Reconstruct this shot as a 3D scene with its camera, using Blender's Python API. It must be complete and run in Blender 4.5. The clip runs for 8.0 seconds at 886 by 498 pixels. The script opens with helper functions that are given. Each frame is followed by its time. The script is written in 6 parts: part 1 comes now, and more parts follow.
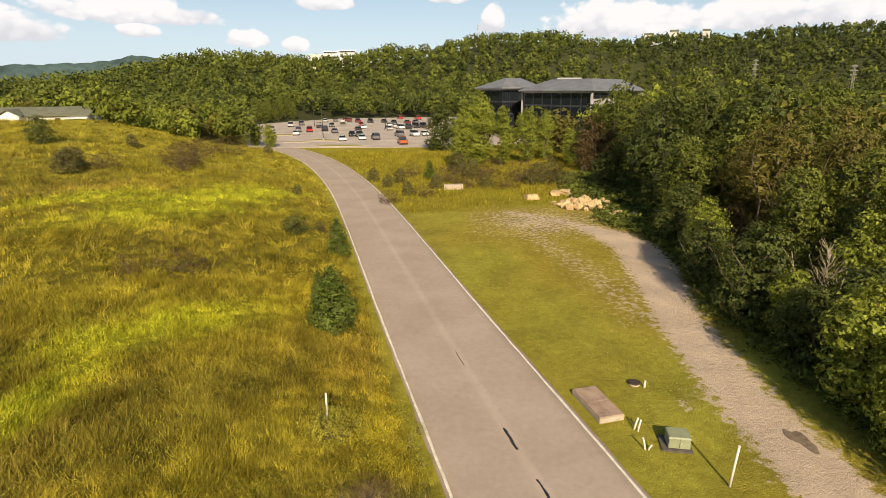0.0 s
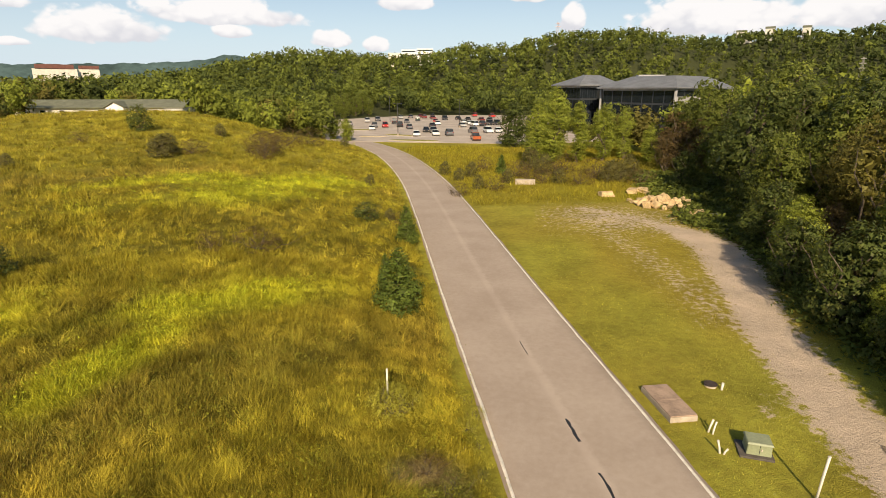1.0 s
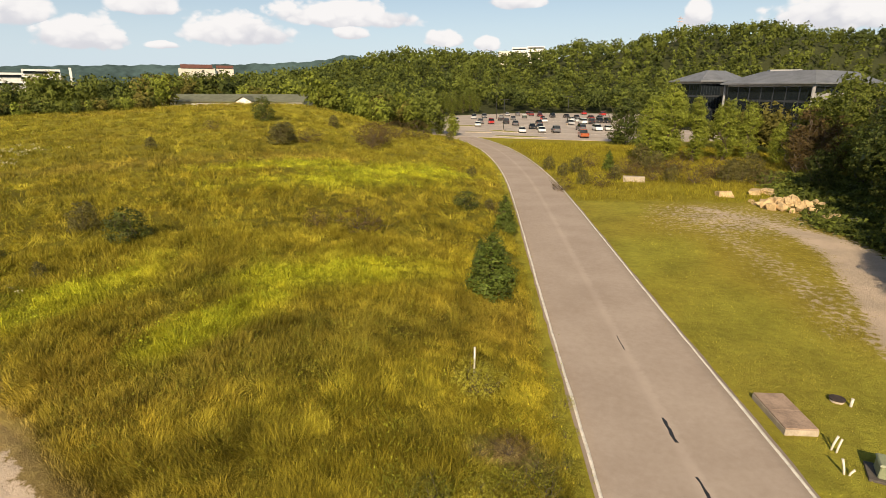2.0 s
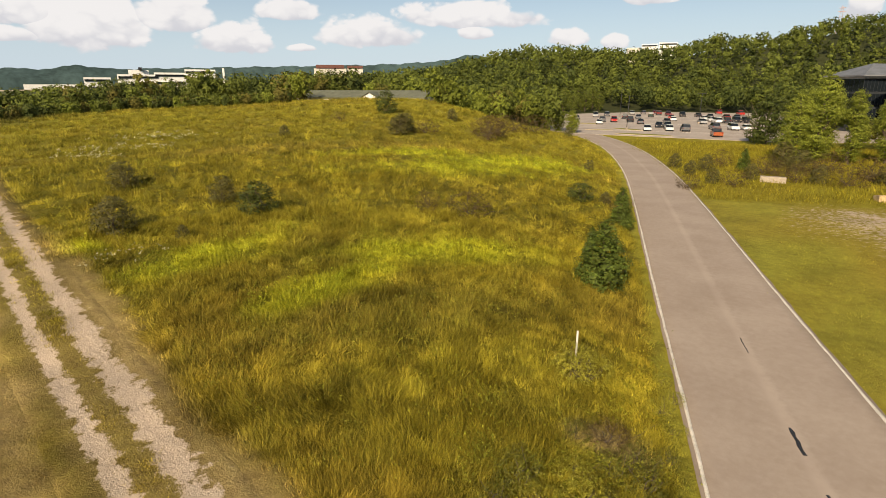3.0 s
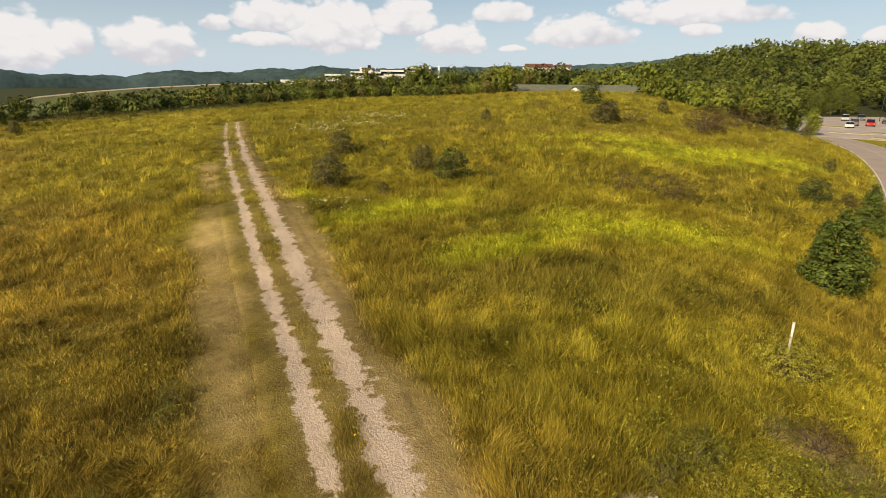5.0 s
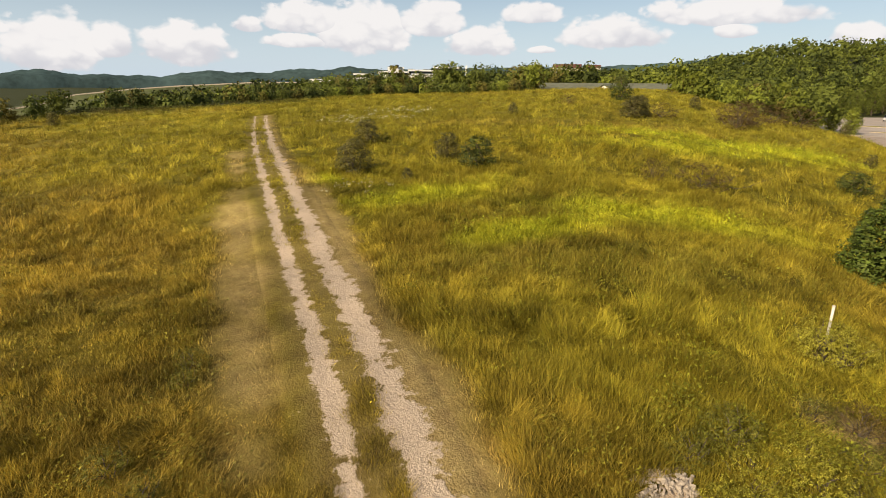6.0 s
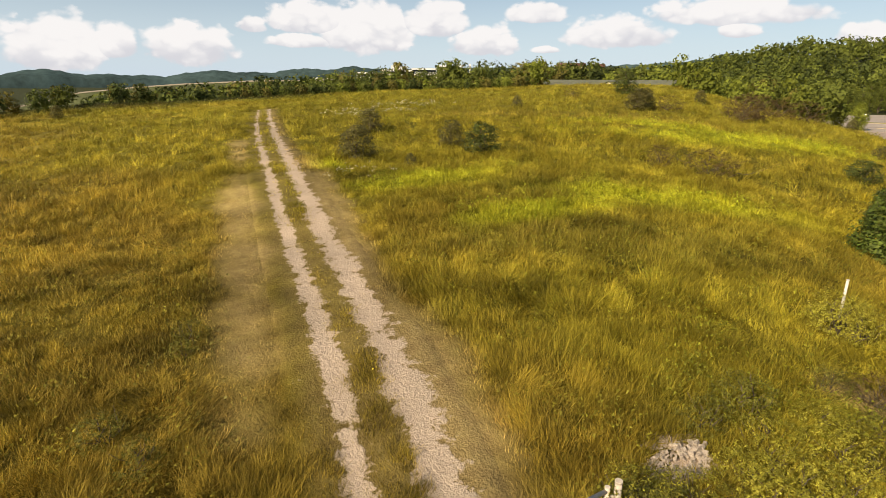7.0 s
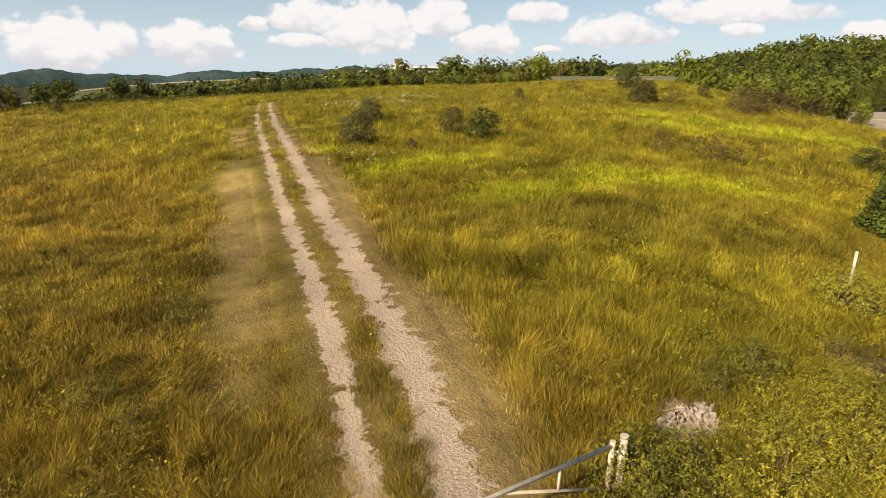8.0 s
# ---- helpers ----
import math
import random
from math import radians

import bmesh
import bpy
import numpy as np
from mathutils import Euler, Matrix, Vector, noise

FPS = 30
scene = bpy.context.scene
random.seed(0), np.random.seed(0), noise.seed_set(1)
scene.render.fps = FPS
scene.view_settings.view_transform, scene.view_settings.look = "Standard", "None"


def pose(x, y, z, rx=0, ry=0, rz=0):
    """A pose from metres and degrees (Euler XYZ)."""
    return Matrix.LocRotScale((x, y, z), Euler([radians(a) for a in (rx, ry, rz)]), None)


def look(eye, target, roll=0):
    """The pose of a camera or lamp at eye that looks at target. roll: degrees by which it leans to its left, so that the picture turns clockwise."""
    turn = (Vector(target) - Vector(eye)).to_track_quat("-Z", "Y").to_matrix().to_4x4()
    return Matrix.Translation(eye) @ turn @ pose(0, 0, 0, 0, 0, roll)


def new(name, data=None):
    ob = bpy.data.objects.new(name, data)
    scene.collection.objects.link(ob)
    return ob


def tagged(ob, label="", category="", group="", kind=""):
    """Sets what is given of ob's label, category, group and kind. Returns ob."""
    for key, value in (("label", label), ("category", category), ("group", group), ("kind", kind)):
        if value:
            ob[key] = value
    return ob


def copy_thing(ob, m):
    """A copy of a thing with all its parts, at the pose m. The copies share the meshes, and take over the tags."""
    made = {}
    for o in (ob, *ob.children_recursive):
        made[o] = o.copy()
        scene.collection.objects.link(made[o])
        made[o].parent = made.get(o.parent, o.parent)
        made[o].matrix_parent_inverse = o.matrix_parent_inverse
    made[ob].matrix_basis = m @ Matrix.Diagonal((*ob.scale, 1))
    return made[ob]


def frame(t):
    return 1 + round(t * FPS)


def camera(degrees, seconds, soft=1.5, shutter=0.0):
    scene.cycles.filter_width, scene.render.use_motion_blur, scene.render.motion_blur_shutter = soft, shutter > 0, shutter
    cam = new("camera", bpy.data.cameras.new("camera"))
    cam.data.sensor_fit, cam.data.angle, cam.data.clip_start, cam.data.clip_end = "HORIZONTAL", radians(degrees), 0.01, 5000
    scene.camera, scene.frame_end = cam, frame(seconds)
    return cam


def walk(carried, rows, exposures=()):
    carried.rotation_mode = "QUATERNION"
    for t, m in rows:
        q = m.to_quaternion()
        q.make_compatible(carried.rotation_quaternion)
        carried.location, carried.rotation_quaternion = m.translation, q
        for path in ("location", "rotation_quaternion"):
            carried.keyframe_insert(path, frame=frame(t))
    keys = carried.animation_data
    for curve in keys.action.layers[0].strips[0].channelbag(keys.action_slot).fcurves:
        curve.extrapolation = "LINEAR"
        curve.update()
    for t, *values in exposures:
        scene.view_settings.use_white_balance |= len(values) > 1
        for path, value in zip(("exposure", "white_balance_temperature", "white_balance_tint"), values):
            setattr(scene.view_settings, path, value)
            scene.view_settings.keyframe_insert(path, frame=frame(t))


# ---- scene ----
cam = camera(77.8, 8.0, soft=0.8)
EYE = 14.3
PATH = [
    (0.0, (0.03, 0.002, 14.323), (-0.102, 19.213, 8.762), -0.42),
    (0.5, (0.062, 0.072, 13.888), (-1.171, 19.244, 8.329), -0.27),
    (1.0, (0.105, 0.141, 13.445), (-2.518, 19.169, 7.873), -0.02),
    (1.5, (0.179, 0.207, 12.997), (-4.102, 18.928, 7.41), 0.08),
    (3.0, (0.57, 0.336, 11.513), (-9.239, 16.835, 5.894), 0.06),
    (3.5, (0.584, 0.397, 10.992), (-10.719, 15.913, 5.379), 0.13),
    (4.0, (0.58, 0.453, 10.528), (-11.92, 15.019, 4.91), 0.35),
    (4.5, (0.616, 0.541, 10.076), (-13.035, 14.032, 4.452), 0.50),
    (5.0, (0.66, 0.634, 9.626), (-14.25, 12.71, 3.98), 0.70),
    (6.5, (0.605, 0.835, 8.237), (-14.901, 12.146, 2.614), 0.86),
    (7.0, (0.558, 0.85, 7.788), (-14.982, 12.112, 2.162), 0.84),
    (7.5, (0.54, 0.876, 7.342), (-14.999, 12.138, 1.711), 0.84),
    (8.0, (0.534, 0.932, 6.896), (-15.038, 12.142, 1.255), 0.80),
]
walk(cam, [(t, look(eye, target, roll)) for t, eye, target, roll in PATH], exposures=[(0.0, 0.40), (1.5, 0.36), (3.5, 0.21), (5.0, 0.20), (6.5, 0.30), (8.0, 0.32)])

# ---- world, sun ----
SUN_EL, SUN_FROM = radians(30.5), Vector((0.15, -0.99))


def math_node(nt, op, a, b=None, c=None, clamp=False):
    n = nt.nodes.new("ShaderNodeMath")
    n.operation, n.use_clamp = op, clamp
    for i, v in enumerate((a, b, c)):
        if v is None:
            continue
        if isinstance(v, (int, float)):
            n.inputs[i].default_value = v
        else:
            nt.links.new(v, n.inputs[i])
    return n.outputs[0]


def mix_rgb(nt, fac, a, b, mode="MIX"):
    n = nt.nodes.new("ShaderNodeMix")
    n.data_type, n.blend_type = "RGBA", mode
    for i, v in ((0, fac), (6, a), (7, b)):
        if isinstance(v, (int, float)):
            n.inputs[i].default_value = v
        elif isinstance(v, tuple):
            n.inputs[i].default_value = (*v, 1)
        else:
            nt.links.new(v, n.inputs[i])
    return n.outputs[2]


def ramp01(nt, v, lo, hi):
    n = nt.nodes.new("ShaderNodeMapRange")
    n.interpolation_type = "SMOOTHSTEP"
    n.inputs[1].default_value, n.inputs[2].default_value = lo, hi
    nt.links.new(v, n.inputs[0])
    return n.outputs[0]


def noise_tex(nt, vec, scale, detail=4.0, rough=0.55, distort=0.0):
    n = nt.nodes.new("ShaderNodeTexNoise")
    n.inputs["Scale"].default_value, n.inputs["Detail"].default_value = scale, detail
    n.inputs["Roughness"].default_value, n.inputs["Distortion"].default_value = rough, distort
    if vec is not None:
        nt.links.new(vec, n.inputs["Vector"])
    return n.outputs["Fac"]


# cumulus: bearing to the left of +y, height over the horizon, half width, half height, all in degrees
CLOUDS = [
    (88.0, 3.1, 3.6, 2.1), (83.6, 3.5, 1.5, 1.5), (77.7, 3.4, 3.5, 1.7), (72.3, 5.4, 1.2, 0.7), (67.2, 6.1, 3.8, 1.3), (68.3, 4.1, 3.0, 0.6), (61.8, 5.3, 4.2, 2.2),
    (55.0, 6.4, 3.1, 1.6), (50.5, 4.3, 3.2, 1.3), (45.2, 7.1, 2.6, 0.95), (37.8, 5.2, 4.6, 1.25), (28.3, 6.7, 6.5, 1.1), (27.6, 5.2, 1.7, 0.6), (44.4, 3.7, 1.2, 0.3),
    (35.8, 5.0, 2.4, 1.0), (18.6, 4.7, 1.9, 0.7), (14.4, 4.3, 1.2, 0.7), (11.4, 8.2, 3.0, 0.8), (-0.5, 8.6, 2.0, 0.6), (-4.5, 6.4, 1.2, 1.2), (-17.1, 6.2, 6.6, 1.6),
    (-27.3, 6.2, 4.6, 1.4), (-35.0, 6.0, 5.0, 1.3), (-44.0, 6.5, 5.0, 2.0), (100.0, 5.0, 5.0, 2.2),
]


def build_world():
    world = bpy.data.worlds.new("sky")
    scene.world = world
    world.use_nodes = True
    nt = world.node_tree
    nt.nodes.clear()
    out, bg = nt.nodes.new("ShaderNodeOutputWorld"), nt.nodes.new("ShaderNodeBackground")
    sky = nt.nodes.new("ShaderNodeTexSky")
    sky.sky_type, sky.sun_disc = "NISHITA", False
    sky.sun_elevation, sky.sun_rotation = SUN_EL, math.atan2(SUN_FROM.x, SUN_FROM.y)
    sky.dust_density, sky.air_density = 1.2, 1.0
    tc = nt.nodes.new("ShaderNodeTexCoord")
    sep = nt.nodes.new("ShaderNodeSeparateXYZ")
    nt.links.new(tc.outputs["Generated"], sep.inputs[0])
    az = math_node(nt, "MULTIPLY", math_node(nt, "ARCTAN2", math_node(nt, "MULTIPLY", sep.outputs[0], -1), sep.outputs[1]), 57.2958)
    el = math_node(nt, "MULTIPLY", math_node(nt, "ARCSINE", sep.outputs[2]), 57.2958)
    mp = nt.nodes.new("ShaderNodeCombineXYZ")
    nt.links.new(az, mp.inputs[0])
    nt.links.new(math_node(nt, "MULTIPLY", el, 1.5), mp.inputs[1])
    big = noise_tex(nt, mp.outputs[0], 0.30, 3.0, 0.5)
    fine = noise_tex(nt, mp.outputs[0], 0.95, 5.0, 0.55)
    puffs = []
    for size in (0.42, 1.05):
        vor = nt.nodes.new("ShaderNodeTexVoronoi")
        vor.feature = "SMOOTH_F1"
        vor.inputs["Scale"].default_value, vor.inputs["Smoothness"].default_value = size, 0.35
        bend = nt.nodes.new("ShaderNodeVectorMath")
        nt.links.new(mp.outputs[0], bend.inputs[0])
        shift = nt.nodes.new("ShaderNodeCombineXYZ")
        nt.links.new(math_node(nt, "MULTIPLY", fine, 1.6), shift.inputs[0]), nt.links.new(math_node(nt, "MULTIPLY", big, 2.0), shift.inputs[1])
        nt.links.new(shift.outputs[0], bend.inputs[1])
        nt.links.new(bend.outputs[0], vor.inputs["Vector"])
        puffs.append(math_node(nt, "SUBTRACT", 0.5, vor.outputs["Distance"]))
    body, lift = None, None
    for a, e, w, h in CLOUDS:
        u = math_node(nt, "DIVIDE", math_node(nt, "SUBTRACT", az, a), w)
        v = math_node(nt, "DIVIDE", math_node(nt, "SUBTRACT", el, e - 0.35 * h), 1.4 * h)
        low = math_node(nt, "MINIMUM", v, 0.0)
        v2 = math_node(nt, "ADD", v, math_node(nt, "MULTIPLY", low, 1.2))
        d = math_node(nt, "SUBTRACT", 1.0, math_node(nt, "SQRT", math_node(nt, "ADD", math_node(nt, "MULTIPLY", u, u), math_node(nt, "MULTIPLY", v2, v2))))
        up = math_node(nt, "ADD", v, math_node(nt, "MULTIPLY", d, 0.2))
        if body is None:
            body, lift = d, up
        else:
            nearer = math_node(nt, "GREATER_THAN", d, body)
            pick = nt.nodes.new("ShaderNodeMix")
            nt.links.new(nearer, pick.inputs[0]), nt.links.new(lift, pick.inputs[2]), nt.links.new(up, pick.inputs[3])
            lift = pick.outputs[0]
            body = math_node(nt, "MAXIMUM", d, body)
    billow = math_node(nt, "ADD", math_node(nt, "MULTIPLY", puffs[0], 0.8), math_node(nt, "MULTIPLY", puffs[1], 0.45))
    rough = math_node(nt, "ADD", math_node(nt, "MULTIPLY", math_node(nt, "SUBTRACT", big, 0.45), 1.4), math_node(nt, "ADD", billow, math_node(nt, "MULTIPLY", math_node(nt, "SUBTRACT", fine, 0.5), 0.45)))
    density = math_node(nt, "ADD", math_node(nt, "MULTIPLY", math_node(nt, "ADD", body, 0.14), 1.25), math_node(nt, "MULTIPLY", rough, 0.75))
    # the rest of the sky carries loose cloud as well
    rest = math_node(nt, "MULTIPLY", ramp01(nt, el, 9.5, 16.0), math_node(nt, "SUBTRACT", math_node(nt, "MULTIPLY", big, 2.4), 1.42))
    density = math_node(nt, "MAXIMUM", density, math_node(nt, "MULTIPLY", rest, 1.0))
    alpha = ramp01(nt, density, -0.02, 0.34)
    shade = ramp01(nt, math_node(nt, "ADD", lift, math_node(nt, "MULTIPLY", billow, 1.5)), -0.65, 0.5)
    tone = mix_rgb(nt, shade, (7.2, 7.1, 7.5), (10.0, 9.6, 9.4))
    haze = math_node(nt, "MULTIPLY", math_node(nt, "SUBTRACT", 1.0, ramp01(nt, el, -1.0, 15.0)), 0.8)
    base = mix_rgb(nt, haze, sky.outputs[0], (7.3, 8.6, 9.8))
    col = mix_rgb(nt, math_node(nt, "MULTIPLY", alpha, 0.94), base, tone)
    nt.links.new(col, bg.inputs["Color"])
    bg.inputs["Strength"].default_value = 0.078
    nt.links.new(bg.outputs[0], out.inputs[0])


build_world()
sun = new("sun", bpy.data.lights.new("sun", "SUN"))
sun.data.energy, sun.data.angle, sun.data.color = 5.0, radians(0.6), (1.0, 0.82, 0.57)
flat = SUN_FROM.normalized() * math.cos(SUN_EL)
sun.matrix_world = look((flat.x * 50, flat.y * 50, math.sin(SUN_EL) * 50), (0, 0, 0))

# ---- lie of the land ----
ROAD = [(13.2, -20.0), (9.2, -4.0), (6.2, 7.0), (3.5, 17.4), (0.8, 27.4), (-1.5, 36.0), (-5.1, 49.7), (-8.7, 63.2), (-14.0, 81.8),
        (-20.9, 102.0), (-28.4, 120.0), (-37.0, 136.0)]
LOT_SIDE = [(-47.0, 150.0), (-62.0, 172.0), (-85.0, 210.0), (-120.0, 290.0), (-170.0, 420.0)]
HALF = 3.4


def smooth(a, b, v):
    u = np.clip((v - a) / (b - a), 0, 1)
    return u * u * (3 - 2 * u)


def line_dist(x, y, pts):
    """Distance to a line of points, positive to the left of its way."""
    best, side = np.full(np.shape(x), 1e9), np.ones(np.shape(x))
    for (ax, ay), (bx, by) in zip(pts[:-1], pts[1:]):
        dx, dy = bx - ax, by - ay
        s = np.clip(((x - ax) * dx + (y - ay) * dy) / (dx * dx + dy * dy), 0, 1)
        d = np.hypot(x - ax - s * dx, y - ay - s * dy)
        sg = np.where(dx * (y - ay) - dy * (x - ax) > 0, 1.0, -1.0)
        side = np.where(d < best, sg, side)
        best = np.minimum(d, best)
    return best * side


CREST_AZ = [-60, -40, -32, -28.7, -26, -23.9, -19.6, -17.7, -14.7, -12.5, -9.4, -6.1, -3.4, 0.5, 3.2, 5.4, 7.7, 11, 14.6, 17.7, 21, 25, 32, 40, 50, 60, 75, 92, 100]
CREST_EL = [4.6, 4.6, 4.9, 4.7, 4.3, 4.7, 4.8, 4.35, 4.45, 5.05, 5.4, 5.5, 5.1, 4.35, 4.1, 4.3, 3.7, 3.25, 3.3, 3.6, 3.4, 2.7, 1.2, 0.4, 0.2, 0.2, 0.1, 0.1, 0.1]
WOOD_H = 12.0


def waves(x, y, s, k=0.0):
    return (np.sin(x / s + 1.3 + k) * np.cos(y / s * 1.17 - 0.4 + k) + 0.5 * np.sin(x / s * 2.3 - y / s * 1.9 + 2.1 * k)) / 1.5


def ground_z(x, y):
    x, y = np.asarray(x, float), np.asarray(y, float)
    d = np.maximum(line_dist(x, y, ROAD + LOT_SIDE) - HALF - 0.7, 0)
    rise = 3.9 * (1 - np.exp(-d / 11)) + 0.055 * (np.clip(y, 20, 112) - 20) * smooth(6, 42, d) - 14.0 * smooth(118, 205, d)
    yc = 7.3 + 0.22 * np.minimum(0, x + 30)
    z = rise / (1 + np.exp(-np.clip((y - yc) / (5 + 0.06 * np.maximum(0, -30 - x)), -30, 30)))
    z = z - 4.5 * smooth(138, 180, np.hypot(x, y)) * smooth(10, 40, d)
    z = z * (1 - 0.8 * smooth(110, 150, y) * (1 - smooth(10, 60, d)))
    z = z + 0.13 * waves(x, y, 3.1) * smooth(2, 8, d) + 0.35 * waves(x, y, 11.0, 2.0) * smooth(6, 25, d)
    r, az = np.hypot(x, y), np.degrees(np.arctan2(-x, y))
    el = np.interp(az, CREST_AZ, CREST_EL)
    rc = np.interp(az, [-45, -20, -15, -8, 5, 12, 20, 45, 60], [1050, 1000, 700, 640, 620, 580, 570, 560, 900])
    r0 = np.interp(az, [-45, -20, -14, -10, 5, 20, 30, 45, 60], [540, 560, 420, 330, 330, 250, 240, 280, 320])
    top = EYE + rc * np.tan(np.radians(el)) - WOOD_H
    z = z + (top + 0.03 * top * waves(x, y, 47.0)) * smooth(0, 1, (r - r0) / (rc - r0)) * (1 - 0.55 * smooth(rc * 1.1, rc * 2.2, r))
    z = z - 3.0 * smooth(25, 70, x) * smooth(-20, 20, y) * (1 - smooth(130, 220, r))
    return z


def sheet(name, verts, faces, material, tint=None, extra=None, shade=False):
    """One mesh from arrays; faces all of one size."""
    verts, faces = np.asarray(verts, np.float32), np.asarray(faces, np.int32)
    me = bpy.data.meshes.new(name)
    k = faces.shape[1]
    me.vertices.add(len(verts))
    me.vertices.foreach_set("co", verts.ravel())
    me.loops.add(faces.size)
    me.loops.foreach_set("vertex_index", faces.ravel())
    me.polygons.add(len(faces))
    me.polygons.foreach_set("loop_start", np.arange(0, faces.size, k, dtype=np.int32))
    me.update(calc_edges=True)
    for key, data in (("tint", tint), *((extra or {}).items())):
        if data is None:
            continue
        data = np.asarray(data, np.float32)
        if data.ndim == 1:
            a = me.attributes.new(key, "FLOAT", "POINT")
            a.data.foreach_set("value", data)
        else:
            a = me.color_attributes.new(key, "FLOAT_COLOR", "POINT")
            a.data.foreach_set("color", np.column_stack([data, np.ones(len(data), np.float32)]).astype(np.float32).ravel())
    if shade:
        me.polygons.foreach_set("use_smooth", np.ones(len(faces), bool))
    if material:
        me.materials.append(material)
    return me


# ---- materials ----
def material(name):
    m = bpy.data.materials.new(name)
    m.use_nodes = True
    nt = m.node_tree
    b = nt.nodes["Principled BSDF"]
    return m, nt, b


def coords(nt):
    return nt.nodes.new("ShaderNodeTexCoord").outputs["Object"]


def bump(nt, b, height, strength=0.4, dist=0.02):
    n = nt.nodes.new("ShaderNodeBump")
    n.inputs["Strength"].default_value, n.inputs["Distance"].default_value = strength, dist
    nt.links.new(height, n.inputs["Height"])
    nt.links.new(n.outputs[0], b.inputs["Normal"])


def plain(name, colour, rough=0.6, metal=0.0, vary=0.15, scale=3.0, bumpy=0.15, spec=0.3):
    m, nt, b = material(name)
    c = coords(nt)
    n1, n2 = noise_tex(nt, c, scale, 5), noise_tex(nt, c, scale * 9, 3)
    v = math_node(nt, "ADD", math_node(nt, "MULTIPLY", n1, 0.6), math_node(nt, "MULTIPLY", n2, 0.4))
    lo, hi = tuple(x * (1 - vary * 2) for x in colour), tuple(min(1, x * (1 + vary * 2)) for x in colour)
    nt.links.new(mix_rgb(nt, ramp01(nt, v, 0.3, 0.7), lo, hi), b.inputs["Base Color"])
    b.inputs["Roughness"].default_value, b.inputs["Metallic"].default_value = rough, metal
    b.inputs["Specular IOR Level"].default_value = spec
    if bumpy:
        bump(nt, b, n2, bumpy, 0.02)
    return m


def leafy(name, see_through=0.25, rough=0.55, wobble=0.35):
    """Leaves and blades: colour from the tint of each tuft or clump, varied leaf by leaf."""
    m, nt, b = material(name)
    at = nt.nodes.new("ShaderNodeAttribute")
    at.attribute_name = "tint"
    info = nt.nodes.new("ShaderNodeNewGeometry")
    v = math_node(nt, "ADD", math_node(nt, "MULTIPLY", info.outputs["Random Per Island"], 2 * wobble), 1 - wobble)
    col = mix_rgb(nt, 1.0, at.outputs["Color"], (1, 1, 1), "MULTIPLY")
    h = nt.nodes.new("ShaderNodeHueSaturation")
    nt.links.new(col, h.inputs["Color"]), nt.links.new(v, h.inputs["Value"])
    nt.links.new(h.outputs[0], b.inputs["Base Color"])
    b.inputs["Roughness"].default_value, b.inputs["Specular IOR Level"].default_value = rough, 0.14
    tr, mx = nt.nodes.new("ShaderNodeBsdfTranslucent"), nt.nodes.new("ShaderNodeMixShader")
    nt.links.new(h.outputs[0], tr.inputs["Color"])
    mx.inputs[0].default_value = see_through
    nt.links.new(b.outputs[0], mx.inputs[1]), nt.links.new(tr.outputs[0], mx.inputs[2])
    nt.links.new(mx.outputs[0], nt.nodes["Material Output"].inputs[0])
    return m


def ground_material():
    """Field, lawn and gravel in one: tint gives the plants' colour, gravel where stones show through."""
    m, nt, b = material("ground")
    c = coords(nt)
    at = nt.nodes.new("ShaderNodeAttribute")
    at.attribute_name = "tint"
    gr = nt.nodes.new("ShaderNodeAttribute")
    gr.attribute_name = "gravel"
    n1, n2, n3 = noise_tex(nt, c, 0.35, 5), noise_tex(nt, c, 2.2, 6, 0.65), noise_tex(nt, c, 14.0, 5, 0.7)
    v = math_node(nt, "ADD", math_node(nt, "MULTIPLY", n1, 0.35), math_node(nt, "ADD", math_node(nt, "MULTIPLY", n2, 0.35), math_node(nt, "MULTIPLY", n3, 0.3)))
    h = nt.nodes.new("ShaderNodeHueSaturation")
    nt.links.new(at.outputs["Color"], h.inputs["Color"])
    nt.links.new(math_node(nt, "ADD", math_node(nt, "MULTIPLY", v, 2.6), -0.3), h.inputs["Value"])
    nt.links.new(math_node(nt, "ADD", math_node(nt, "MULTIPLY", n2, 0.03), 0.485), h.inputs["Hue"])
    stones = nt.nodes.new("ShaderNodeTexVoronoi")
    stones.inputs["Scale"].default_value = 16.0
    nt.links.new(c, stones.inputs["Vector"])
    stone = mix_rgb(nt, ramp01(nt, stones.outputs["Distance"], 0.05, 0.6), (0.61, 0.49, 0.37), (0.47, 0.37, 0.27))
    stone = mix_rgb(nt, ramp01(nt, n2, 0.42, 0.72), stone, (0.42, 0.33, 0.24))
    stone = mix_rgb(nt, ramp01(nt, n1, 0.35, 0.7), stone, (0.60, 0.47, 0.345))
    edge = math_node(nt, "ADD", gr.outputs["Fac"], math_node(nt, "ADD", math_node(nt, "MULTIPLY", math_node(nt, "SUBTRACT", n2, 0.5), 1.9), math_node(nt, "MULTIPLY", math_node(nt, "SUBTRACT", n3, 0.5), 0.9)))
    fac = ramp01(nt, edge, 0.38, 0.62)
    nt.links.new(mix_rgb(nt, fac, h.outputs[0], stone), b.inputs["Base Color"])
    b.inputs["Roughness"].default_value, b.inputs["Specular IOR Level"].default_value = 0.95, 0.1
    bump(nt, b, math_node(nt, "ADD", n3, math_node(nt, "MULTIPLY", n2, 1.5)), 0.7, 0.12)
    return m


